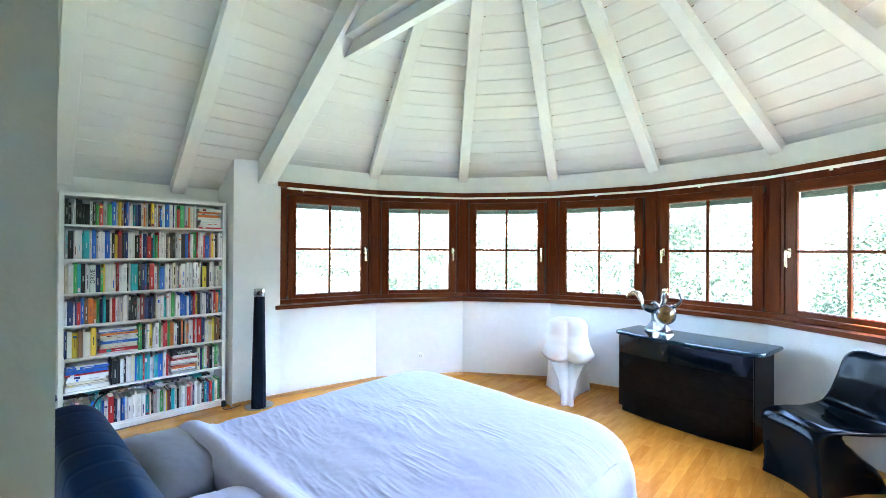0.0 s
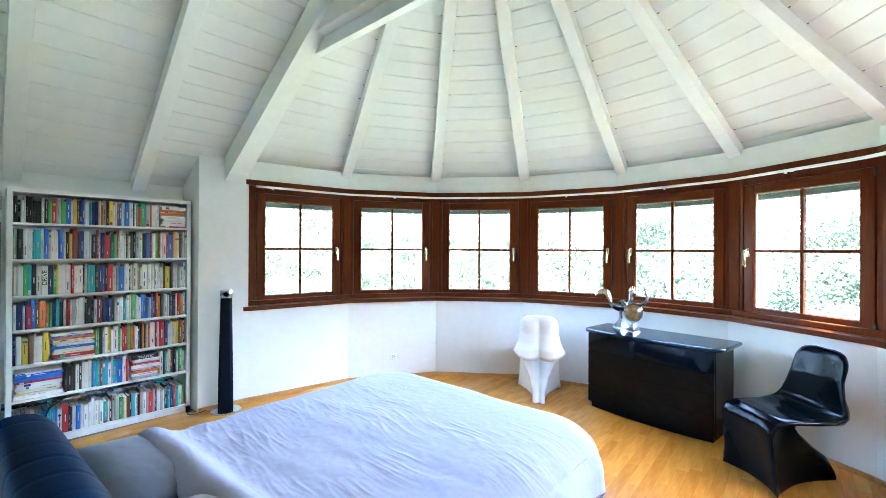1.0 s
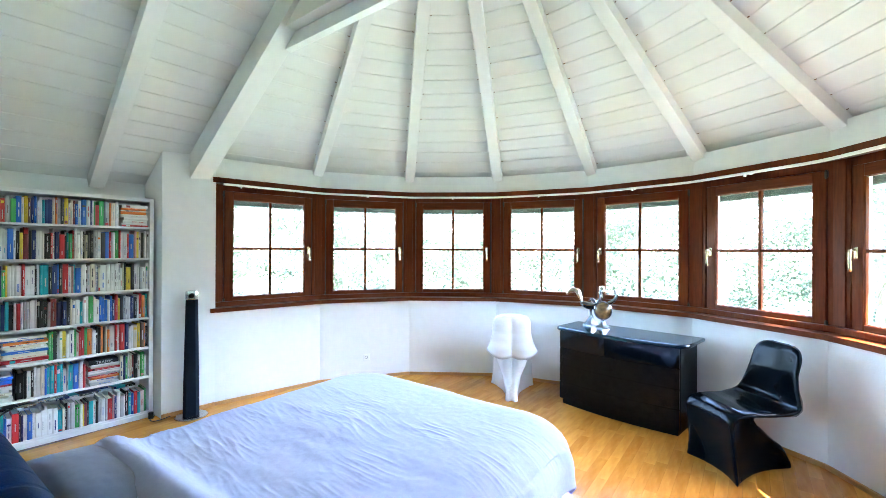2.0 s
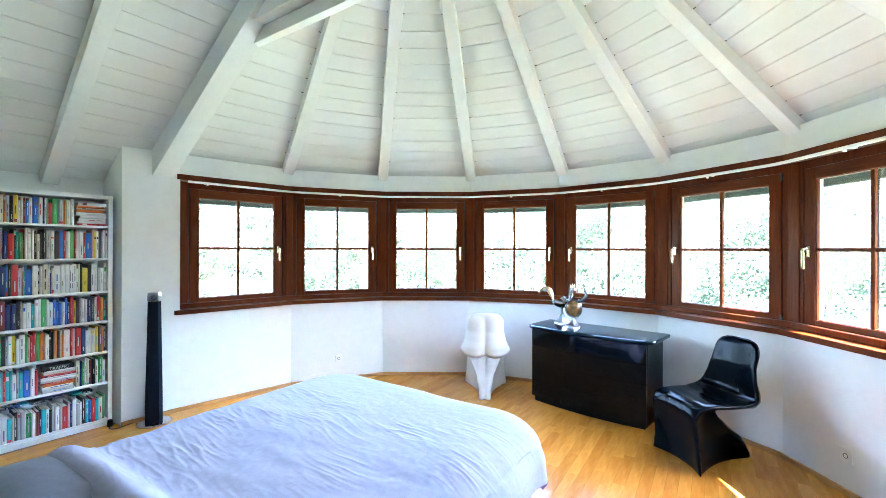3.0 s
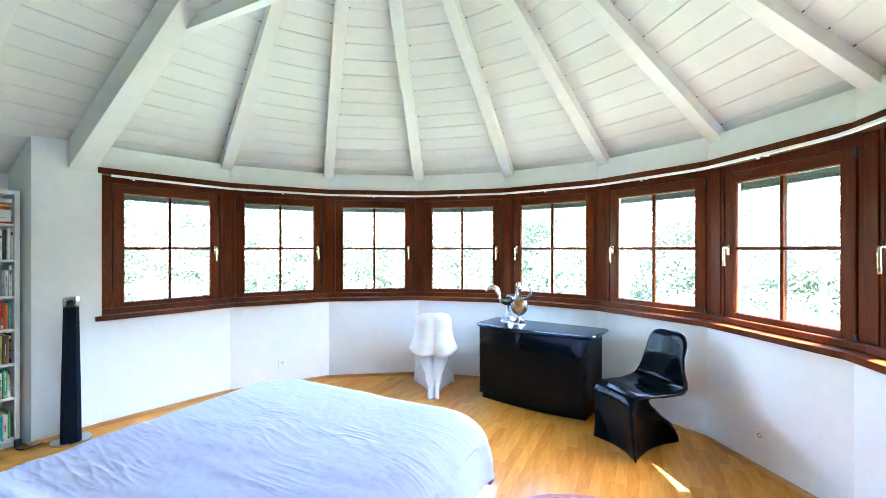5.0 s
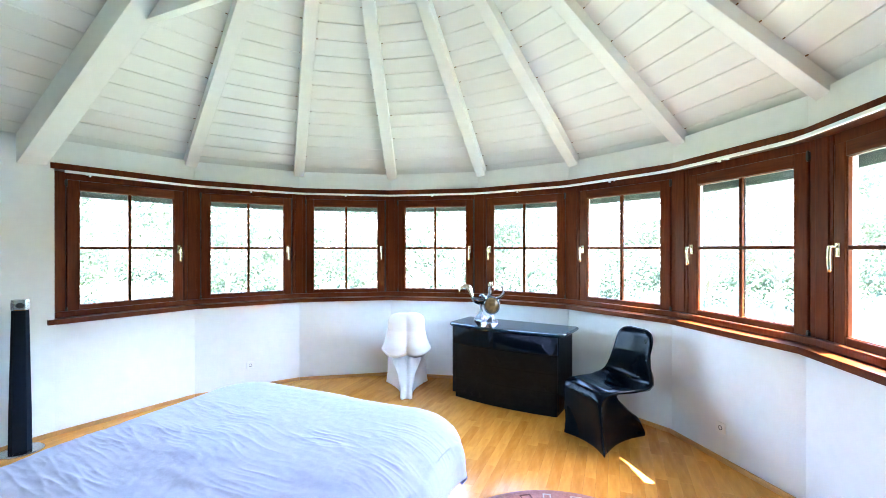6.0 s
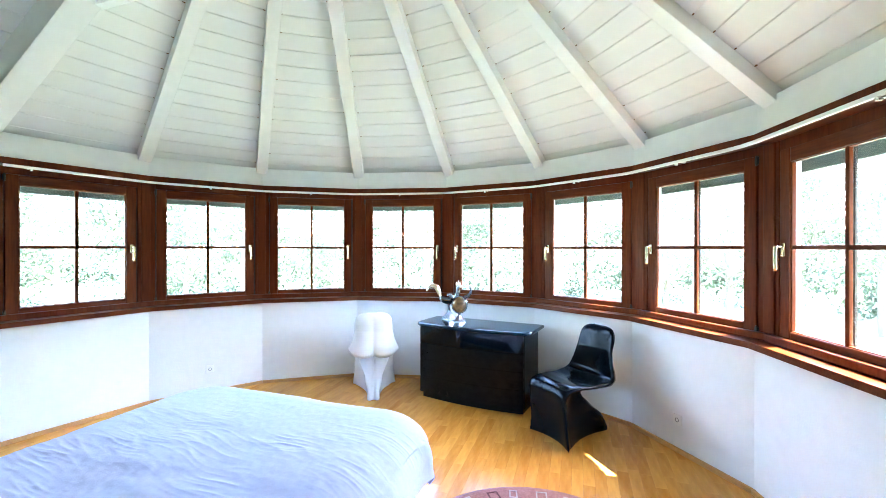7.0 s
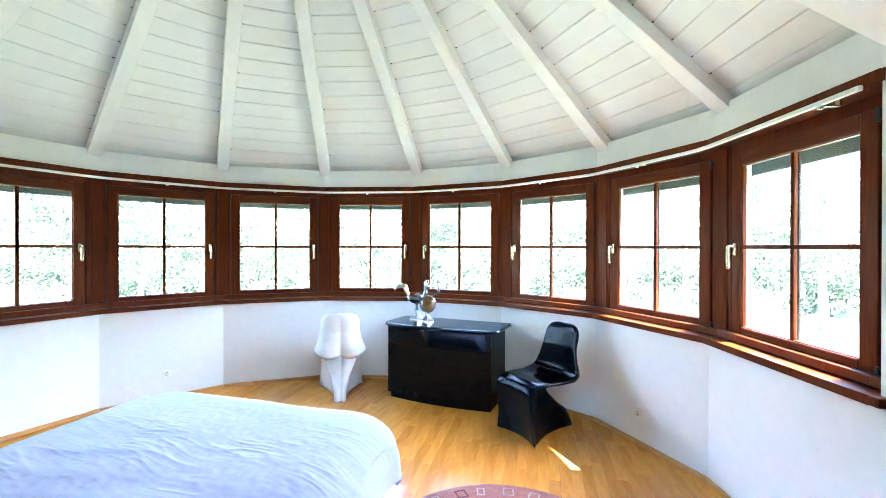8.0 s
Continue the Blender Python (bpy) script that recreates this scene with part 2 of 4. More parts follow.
# ---- plan ----
ST = 22.06                         # degrees each facet of the bay turns
RW = 2.537                         # inner face of the bay's walls, from the centre
TAN = math.tan(radians(ST / 2))
SIDE = RW * TAN                    # half a facet's width
SLOPE, Z_EAVE, X_EAVE = 0.71, 2.0, 3.0   # ceiling: z = Z_EAVE + SLOPE * (X_EAVE - distance)
Y_BACK = -1.92                     # room face of the wall that the doorway is in
SILL = 0.85


def facet(k):
    """The pose of facet k (1 to 8): x along the wall to the right, y outwards, z up, from the bay's centre."""
    a = radians(90 - ST * (k - 4.5))
    return Matrix(((math.sin(a), math.cos(a), 0, 0), (-math.cos(a), math.sin(a), 0, 0), (0, 0, 1, 0), (0, 0, 0, 1)))


def corner(k, r, z=0.0):
    """The bay's corner k (0 to 8) where the facets at distance r meet."""
    a = radians(90 - ST * (k - 4))
    c = r / math.cos(radians(ST / 2))
    p = Vector((c * math.cos(a), c * math.sin(a), z))
    if k in (0, 8):              # the end facets run on a little
        p += Vector((0.009, -0.047, 0)) if k else Vector((-0.007, -0.035, 0))
    return p


WING = Matrix.Translation((-2.86, -0.376, 0)) @ pose(0, 0, 0, 0, 0, -3.5) @ Matrix.Translation((2.86, 0.376, 0))   # the west wing stands slightly askew


def ceil_z(d):
    return Z_EAVE + SLOPE * (X_EAVE - d)


def ring(name, r0, r1, z0, z1, mat, label, category, first=0, last=8):
    """A band that follows the facets of the bay."""
    bm = rings([[corner(k, r0, z0), corner(k, r1, z0), corner(k, r1, z1), corner(k, r0, z1)] for k in range(first, last + 1)])
    return tagged(part(name, bm, mat), label, category, kind="structure")


def setting(name, bm, mat, label, category):
    return tagged(part(name, bm, mat), label, category, kind="structure")


# ---- shell of the room ----
setting("subfloor", prism([(-3.3, -4.6), (3.3, -4.6), (3.3, 0.05)] + [tuple(corner(k, 2.82))[:2] for k in range(8, -1, -1)] + [(-3.3, 0.05)], -0.30, -0.012), PARQUET_GAP, "dark joint bed under the maple parquet", "floor")
ring("wall_bay", RW, 2.95, -0.3, SILL, PLASTER, "white plastered low wall under the bay windows", "wall")
for k, e, nm in ((1, -1, "west"), (8, 1, "east")):     # ends of sill and head stand proud of the piers
    lo, hi = sorted((e * 0.505, e * 0.575))
    setting("trim_sill_end_" + nm, box((lo, 2.4955, SILL + 0.0005), (hi, 2.56, 0.8875), 0.004, m=facet(k)), MAHOGANY_FLAT, "dark mahogany end of the window sill", "sill")
    lo, hi = sorted((e * 0.505, e * 0.555))
    setting("trim_head_end_" + nm, box((lo, 2.5285, 2.0425), (hi, 2.58, 2.0895), 0.004, m=facet(k)), MAHOGANY, "dark mahogany end of the head trim", "trim")
ring("wall_plate", 2.55, 2.95, 2.09, 2.27, BEAM, "white painted timber plate above the bay windows", "beam")
ring("trim_head", 2.528, 2.80, 2.042, 2.09, MAHOGANY, "dark mahogany head trim over the windows", "trim")
ring("trim_sill", 2.495, 2.90, SILL, 0.888, MAHOGANY_FLAT, "dark mahogany window sill running round the bay", "sill")
for sx, nm in ((-1, "west"), (1, "east")):
    c = corner(0 if sx < 0 else 8, RW)
    o = corner(0 if sx < 0 else 8, 2.86)
    pts = [(c.x, c.y), (sx * 2.64, -0.376), (sx * 3.0, -0.376), (sx * 3.24, -0.376), (sx * 3.24, o.y), (o.x, o.y)]
    bm = prism(pts, -0.3, 1.0)
    for v in bm.verts:
        if v.co.z > 0.5:
            v.co.z = ceil_z(min(abs(v.co.x), 3.24)) + 0.015
    setting("wall_pier_" + nm, bm, PLASTER, "white plastered pier beside the bay windows", "wall")
    setting("wall_" + nm, box((min(sx * 3.0, sx * 3.24), -4.6, -0.3), (max(sx * 3.0, sx * 3.24), -0.37, Z_EAVE + 0.01), m=WING if sx < 0 else None), PLASTER, "white plastered low side wall under the roof slope", "wall")
# gable wall with the doorway
DOOR_L, DOOR_R, DOOR_H = 1.296, 2.20, 2.08
bm = bmesh.new()
for x0, x1, z0 in ((-3.0, 0.0, -0.02), (0.0, DOOR_L, -0.02), (DOOR_L, DOOR_R, DOOR_H), (DOOR_R, 3.0, -0.02)):
    hexa([(x0, Y_BACK - 0.14, z0), (x1, Y_BACK - 0.14, z0), (x1, Y_BACK, z0), (x0, Y_BACK, z0)],
         [(x0, Y_BACK - 0.14, ceil_z(abs(x0)) + 0.02), (x1, Y_BACK - 0.14, ceil_z(abs(x1)) + 0.02), (x1, Y_BACK, ceil_z(abs(x1)) + 0.02), (x0, Y_BACK, ceil_z(abs(x0)) + 0.02)], bm)
setting("wall_south", bm, HALL, "pale grey-green plastered gable wall with an open doorway", "wall")
setting("wall_hall", box((-3.0, -4.6, -0.3), (3.0, -4.4, 4.4)), HALL, "pale grey-green plastered hall wall", "wall")
bm = box((-3.24, -4.6, 2.5), (3.24, Y_BACK - 0.14, 2.6))
setting("ceiling_hall", bm, PLASTER, "white plain hall ceiling", "ceiling")

# ceiling boards: one mesh, each board with its own edges
bm = bmesh.new()
W = 0.146
run = math.sqrt(1 + SLOPE ** 2)
rng = random.Random(4)
Y_TIE = -0.09


def board_row(bm, m, left, right, d0, d1, lift):
    """One board across a roof facet; left and right give its ends by distance."""
    def p(d, s, up):
        return m @ Vector((s, d, ceil_z(d) + up))
    g = 0.0011
    d0, d1 = d0 - g, d1 + g
    ch = 0.0022
    lo = [p(d0 - ch, left(d0), lift), p(d0 - ch, right(d0), lift), p(d1 + ch, right(d1), lift), p(d1 + ch, left(d1), lift)]
    hi = [p(d0, left(d0), lift + 0.014), p(d0, right(d0), lift + 0.014), p(d1, right(d1), lift + 0.014), p(d1, left(d1), lift + 0.014)]
    hexa(lo, hi, bm)


for k in range(1, 9):
    m = facet(k)
    a = radians(90 - ST * (k - 4.5))
    d = 2.66
    while d > 0.25:
        d1 = d - W / run

        def left(q, k=k, a=a):
            return (q * math.sin(a) - Y_TIE) / math.cos(a) if k == 1 else -q * TAN

        def right(q, k=k, a=a):
            return (q * math.sin(a) - Y_TIE) / math.cos(a) if k == 8 else q * TAN
        board_row(bm, m, left, right, d, d1, rng.uniform(-0.0012, 0.0012))
        d = d1
for sx in (-1, 1):
    m = (WING if sx < 0 else Matrix()) @ Matrix(((0, sx, 0, 0), (1, 0, 0, 0), (0, 0, 1, 0), (0, 0, 0, 1)))
    d = 3.02
    while d > 0.05:
        d1 = d - W / run
        board_row(bm, m, lambda q: -2.3, (lambda q: Y_TIE + (2.86 - q) * 0.061) if sx < 0 else (lambda q: Y_TIE), d, d1, rng.uniform(-0.0012, 0.0012))
        d = d1
ASIDE = (0, -0.030, -0.005, 0.012, 0.038, 0.050, 0.066, 0.108)   # how far each rafter lies beside its corner
gaps = bmesh.new()
rg = random.Random(8)
for k in range(1, 9):
    m = facet(k)
    d = 2.66 - W / run
    while d > 0.6:
        for e in (-1, 1):
            if rg.random() < 0.72 and not (k == 1 and e < 0) and not (k == 8 and e > 0):
                x = e * (d * TAN - 0.058 - rg.uniform(0, 0.004)) + (ASIDE[k] if e > 0 else ASIDE[k - 1])
                ln = rg.uniform(0.006, 0.02)
                box((min(x, x - e * ln), d - 0.004, ceil_z(d) - 0.0012), (max(x, x - e * ln), d + 0.004, ceil_z(d) + 0.004), 0, gaps, m)
        d -= W / run
setting("ceiling_joints", gaps, PARQUET_GAP, "dark open board joints beside the rafters", "ceiling")
setting("ceiling", bm, BOARD, "white painted tongue-and-groove boards on the roof slope", "ceiling")
# roof deck over the boards, out to the eaves
R_EAVE = 3.17
bm = bmesh.new()
for k in range(1, 9):
    m = facet(k)
    h = R_EAVE * math.sin(radians(ST / 2))
    for i in range(10):
        s0, s1 = -1 + 0.2 * i, -0.8 + 0.2 * i
        q = [m @ Vector((s, d, ceil_z(d) + 0.0145)) for s, d in ((s0 * h, math.sqrt(R_EAVE ** 2 - (s0 * h) ** 2)), (s1 * h, math.sqrt(R_EAVE ** 2 - (s1 * h) ** 2)), (s1 * 0.004, 0.02), (s0 * 0.004, 0.02))]
        hexa(q, [v + Vector((0, 0, 0.2)) for v in q], bm)
for sx in (-1, 1):
    q = [(WING if sx < 0 else Matrix()) @ Vector((sx * d, y, ceil_z(d) + 0.0145)) for d, y in ((3.4, 0.05), (3.4, -4.6), (-0.1, -4.6), (-0.1, 0.15))]
    hexa(q, [v + Vector((0, 0, 0.2)) for v in q], bm)
setting("roof", bm, GROOVE, "timber roof deck with deep eaves", "roof")


def beam(name, p0, p1, width, depth, label, group, mat=BEAM, turn=Matrix()):
    """A bevelled timber whose top follows p0 to p1, hanging depth below."""
    p0, p1 = turn @ Vector(p0), turn @ Vector(p1)
    d = (p1 - p0)
    length = d.length
    d.normalize()
    s = Vector((-d.y, d.x, 0)).normalized()
    u = d.cross(s)
    if u.z < 0:
        s, u = -s, -u
    b = box((0, -width / 2, -depth), (length, width / 2, 0), 0.006)
    m = Matrix.Translation(p0) @ Matrix((d, s, u)).transposed().to_4x4()
    bmesh.ops.transform(b, matrix=m, verts=b.verts)
    ob = part(name, b, mat)
    return tagged(ob, label, "beam", group)


for k in range(1, 8):
    c = corner(k, 1.0).normalized()
    q = Vector((c.y, -c.x, 0)) * ASIDE[k]
    r0, r1 = 2.66, 0.30
    beam("rafter", (c.x * r0 + q.x, c.y * r0 + q.y, ceil_z(r0 * math.cos(radians(ST / 2))) + 0.02), (c.x * r1 + q.x, c.y * r1 + q.y, ceil_z(r1 * math.cos(radians(ST / 2))) + 0.02),
         0.105, 0.105, "white painted rafter rising to the point of the bay roof", "rafters of the bay roof")
for sx in (-1, 1):
    for y in (-0.74, -1.51):
        beam("rafter", (sx * 3.0, y, ceil_z(3.0) + 0.015), (sx * 0.02, y, ceil_z(0.02) + 0.015), 0.105, 0.11, "white painted common rafter over the side wall", "common rafters", turn=WING if sx < 0 else Matrix())
    y = -0.085 if sx < 0 else -0.18
    beam("principal_rafter", (sx * 2.86, y, ceil_z(2.86) + 0.02), (sx * 0.02, y, ceil_z(0.02) + 0.02), 0.17, 0.20, "heavy white painted principal rafter above the pier", "principal rafters")
ASKEW = Matrix.Translation((-1.41, 0.0, 0)) @ pose(0, 0, 0, 0, 0, -1.8) @ Matrix.Translation((1.41, 0.0, 0))
tie = thing("collar_tie", "white painted collar tie of two timbers between the principal rafters", "beam")
part("upper_timber", box((-1.27, -0.124, 3.0005), (1.25, -0.02, 3.14), 0.005, m=ASKEW), BEAM, tie)
part("lower_timber", box((-1.43, -0.042, 2.905), (1.42, 0.018, 3.0), 0.005, m=ASKEW), BEAM, tie)

# ---- windows ----
def window(k):
    m = facet(k)
    w = new("window_%d" % k)
    w.matrix_world = m
    tagged(w, "mahogany casement window with four panes and %s" % ("a brass handle"), "window", kind="structure")
    fr = bmesh.new()
    hs = 1 if k <= 4 else -1     # the side that the handle is on
    jl, jr = (0.440, 0.449) if hs > 0 else (0.449, 0.440)
    for lo, hi in (((-0.5165, 2.640, 0.888), (-jl, 2.715, 2.042)), ((jr, 2.640, 0.888), (0.5165, 2.715, 2.042)),
                   ((-jl, 2.646, 1.985), (jr, 2.715, 2.042)), ((-jl, 2.646, 0.888), (jr, 2.715, 0.912))):
        box(lo, hi, 0.003, fr)
    if k in (1, 8):              # wider jamb where the bay ends
        e = -1 if k == 1 else 1
        box((min(e * 0.5165, e * 0.60), 2.647, 0.888), (max(e * 0.5165, e * 0.60), 2.715, 2.042), 0.003, fr)
    box((-0.513, 2.594, 0.8885), (0.513, 2.6312, 0.934), 0.007, fr)
    part("window_frame", fr, MAHOGANY, w)
    stiles = []
    for nm, lo, hi, mt in (("stile", (-0.433, 2.632, 0.906), (-0.354, 2.664, 1.983), MAHOGANY), ("stile", (0.354, 2.632, 0.906), (0.433, 2.664, 1.983), MAHOGANY),
                           ("rail", (-0.354, 2.633, 1.904), (0.354, 2.664, 1.982), MAHOGANY_FLAT), ("rail", (-0.354, 2.633, 0.907), (0.354, 2.664, 0.973), MAHOGANY_FLAT)):
        sash = part(nm, box(lo, hi, 0.006), mt, w)
        if nm == "stile":
            stiles.append(sash)
    bead = bmesh.new()
    for lo, hi in (((-0.356, 2.640, 0.97), (-0.348, 2.663, 1.907)), ((0.348, 2.640, 0.97), (0.356, 2.663, 1.907)), ((-0.348, 2.640, 1.899), (0.348, 2.663, 1.907)), ((-0.348, 2.640, 0.970), (0.348, 2.663, 0.978))):
        box(lo, hi, 0.003, bead)
    part("glazing_bead", bead, MAHOGANY, w)
    clad = bmesh.new()
    for lo, hi in (((-0.424, 2.6642, 0.9122), (-0.366, 2.70, 1.9848)), ((0.366, 2.6642, 0.9122), (0.424, 2.70, 1.9848)), ((-0.366, 2.6642, 1.915), (0.366, 2.70, 1.9848)), ((-0.366, 2.6642, 0.9122), (0.366, 2.70, 0.962))):
        box(lo, hi, 0.0, clad)
    part("outer_cladding", clad, RAIL, w, "pale outer casement cladding")
    # Dark strips painted in for the shadow line between sash and frame.
    for x0, x1 in ((-jl, -0.4242), (0.4242, jr)):
        part("gap_shadow", box((x0, 2.6646, 0.9122), (x1, 2.698, 1.9848)), DARK, w, "dark strip set in the sash gap for its shadow")
    part("muntin", box((-0.012, 2.641, 0.972), (0.012, 2.660, 1.905), 0.004), MAHOGANY, w)
    part("muntin", box((-0.350, 2.642, 1.423), (0.350, 2.659, 1.447), 0.004), MAHOGANY_FLAT, w)
    part("spacer", box((-0.006, 2.672, 0.963), (0.006, 2.684, 1.914), 0.002), HINGE, w, "grey spacer bar between the glass")
    for x0, x1 in ((-0.350, -0.010), (0.010, 0.350)):
        for z0, z1 in ((0.976, 1.425), (1.445, 1.901)):
            g = part("pane", box((x0, 2.649, z0), (x1, 2.653, z1)), GLASS, w)
            g.visible_shadow = False
    x = hs * 0.394
    part("handle", join(box((x - 0.014, 2.620, 1.385), (x + 0.014, 2.634, 1.460), 0.004), tube(spline([(x, 2.625, 1.440), (x, 2.592, 1.440), (x, 2.584, 1.428), (x, 2.584, 1.37), (x, 2.587, 1.305)], 14), [0.009] * 4 + [0.0105] * 10, 10)), BRASS, stiles[1 if hs > 0 else 0], "brass-nickel window handle turned down", smooth=True)
    for z in (0.935, 1.955):
        part("hinge", join(box((-hs * 0.437 - 0.008, 2.622, z - 0.022), (-hs * 0.437 + 0.008, 2.64, z + 0.022), 0.003), tube([(-hs * 0.437, 2.628, z - 0.03), (-hs * 0.437, 2.628, z + 0.03)], 0.006, 8)), HINGE, stiles[0 if hs > 0 else 1])
    sh = bmesh.new()
    for i in range(4):
        z = 1.882 + i * 0.045
        box((-0.52, 2.785, z), (0.52, 2.80, z + 0.0465), 0.004, sh)
    box((-0.52, 2.778, 1.862), (0.52, 2.808, 1.882), 0.004, sh)
    part("roller_shutter", sh, SHUTTER, w, "grey rolled-up shutter slats")
    part("outer_sill", box((-0.55, 2.76, 0.86), (0.55, 3.0, 0.885), 0.004), SHUTTER, w)
    return w


for k in range(1, 9):
    window(k)
for k in range(0, 9):
    a = radians(90 - ST * (k - 4))
    m = Matrix(((math.sin(a), math.cos(a), 0, 0), (-math.cos(a), math.sin(a), 0, 0), (0, 0, 1, 0), (0, 0, 0, 1)))
    x1, y0 = (0.038, 2.673) if 0 < k < 8 else (0.06, 2.70)
    setting("trim_post_%d" % k, box((-x1, y0, 0.889), (x1, 2.80, 2.0415), 0.004, m=m), MAHOGANY, "dark mahogany corner post between two windows", "trim")
for k in range(1, 9):
    m = facet(k)
    s = 2.52 * TAN
    b = box((-s - (0.036 if k == 1 else 0), 2.518, 0.0), (s + (0.048 if k == 8 else 0), 2.536, 0.032), 0.004, m=m)
    setting("baseboard_%d" % k, b, SKIRTING, "narrow maple skirting along the bay wall", "baseboard")
for sx, k, nm in ((-1, 0, "pier_west"), (1, 8, "pier_east")):
    c = corner(k, RW)
    q = Vector((sx * 2.64, -0.376, 0))
    n = Vector((-sx, -0.12, 0)).normalized() * 0.018
    setting("baseboard_" + nm, prism([tuple(v)[:2] for v in (c, q, q + n, c + n)], 0.0, 0.032), SKIRTING, "narrow maple skirting on the pier", "baseboard")
setting("baseboard_west", box((-2.999, Y_BACK, 0), (-2.982, -0.38, 0.032), 0.004, m=WING), SKIRTING, "narrow maple skirting on the side wall", "baseboard")

# ---- bay: curtain rail ----
rail = thing("curtain_rail", "white enamelled curtain rail on brackets over the windows", "curtain rail")
loops = []
ends = [corner(0, 2.47) + Vector((0.01, 0.03, 0))] + [corner(k, 2.47) for k in range(1, 8)] + [corner(8, 2.47) + Vector((0.0, 0.0, 0))]
path = [ends[0]]
for i in range(1, 8):
    a, b, c = ends[i - 1], ends[i], ends[i + 1]
    p, q = b + (a - b).normalized() * 0.10, b + (c - b).normalized() * 0.10
    path += [p, (p + 2 * b + q) / 4, q]
path.append(ends[-1])
for i, p in enumerate(path):
    d = (path[min(i + 1, len(path) - 1)] - path[max(i - 1, 0)]).normalized()
    o = Vector((d.y, -d.x, 0))
    if o.dot(p) < 0:
        o = -o
    loops.append([p + o * y + Vector((0, 0, z)) for y, z in ((-0.009, 2.013), (0.009, 2.013), (0.009, 2.031), (-0.009, 2.031))])
part("rail", rings(loops), RAIL, rail)
for k in range(1, 9):
    m = facet(k)
    for s in ((0.0,) if k not in (1, 8) else (-0.33 if k == 1 else 0.36,)):
        w = 0.010 if k == 8 else 0.008
        if k == 8:
            b = box((s - w, 2.458, 2.005), (s + w, 2.548, 2.012), 0.002, m=m)
            box((s - w, 2.536, 2.005), (s + w, 2.548, 2.0425), 0.002, b, m)
            box((s - w * 0.7, 2.458, 1.996), (s + w * 0.7, 2.478, 2.006), 0.002, b, m)
        else:
            b = box((s - 0.006, 2.460, 1.999), (s + 0.006, 2.480, 2.0125), 0.002, m=m)
            box((s - 0.006, 2.4805, 2.018), (s + 0.006, 2.548, 2.030), 0.002, b, m)
            box((s - 0.006, 2.536, 2.018), (s + 0.006, 2.548, 2.0425), 0.002, b, m)
        part("bracket", b, STEEL if k == 8 else RAIL, rail)


# ---- sockets ----
def socket(name, k, s, z):
    m = facet(k) @ Matrix.Translation((s, RW, z))
    t = thing(name, "white wall socket on the low bay wall", "socket", m, "wall sockets")
    part("plate", box((-0.036, -0.010, -0.036), (0.036, 0.0, 0.036), 0.004), SOCKET, t)
    b = lathe([(0.015, 0.0), (0.015, 0.003), (0.012, 0.003), (0.011, -0.005)], 20, m=pose(0, -0.009, 0, 90, 0, 0))
    part("insert", b, INSERT, t, smooth=False)
    for x in (-0.009, 0.009):
        part("contact", tube([(x, -0.009, 0), (x, -0.0065, 0)], 0.0028, 8), DARK, t)
    return t


socket("wall_socket", 2, 0.0, 0.235)
socket("wall_socket", 7, -0.045, 0.225)


# ---- bookcase and books ----
BX, BY0, BY1, BH, BD = -2.742, -1.537, -0.392, 1.855, 0.25
case = thing("bookcase", "tall white laminate bookcase packed with books against the side wall", "bookcase", WING @ Matrix.Translation((BX, 0, 0)))
T = 0.017
part("side_panel", box((-BD, BY0, 0), (0, BY0 + 0.03, BH), 0.002), SHELF_WHITE, case)
part("side_panel", box((-BD, BY1 - 0.03, 0), (0, BY1, BH), 0.002), SHELF_WHITE, case)
part("top_panel", box((-BD, BY0 + 0.03, BH - 0.03), (-0.001, BY1 - 0.03, BH), 0.002), SHELF_WHITE, case)
part("back_panel", box((-BD, BY0 + 0.03, 0.04), (-BD + 0.006, BY1 - 0.03, BH - 0.03)), SHELF_WHITE, case)
SHELVES = [0.06, 0.355, 0.602, 0.85, 1.09, 1.352, 1.612]
for z in SHELVES:
    part("shelf", box((-BD + 0.006, BY0 + 0.03, z - T), (-0.004, BY1 - 0.03, z), 0.002), SHELF_WHITE, case)
part("plinth", box((-0.03, BY0 + 0.03, 0), (-0.012, BY1 - 0.03, 0.038)), SHELF_WHITE, case)

INKS = {"white": ((0.80, 0.80, 0.79), 46), "cream": ((0.70, 0.65, 0.52), 8), "black": ((0.010, 0.010, 0.013), 16), "grey": ((0.42, 0.44, 0.46), 6), "red": ((0.55, 0.025, 0.03), 12),
        "maroon": ((0.20, 0.025, 0.03), 4), "blue": ((0.02, 0.14, 0.60), 11), "navy": ((0.012, 0.028, 0.14), 8), "teal": ((0.02, 0.40, 0.48), 8), "green": ((0.07, 0.42, 0.11), 6),
        "yellow": ((0.78, 0.58, 0.05), 5), "orange": ((0.74, 0.20, 0.03), 6), "brown": ((0.18, 0.09, 0.045), 3), "pink": ((0.66, 0.33, 0.34), 3)}
COVER = {n: material("book_cover_" + n, tuple(x * 0.88 for x in c), tuple(min(0.85, x * 1.1) for x in c), 0.38, grain=24, coat=0.1) for n, (c, _) in INKS.items()}
rb = random.Random(11)
KINDS = [n for n, (_, w) in INKS.items() for _ in range(w)]


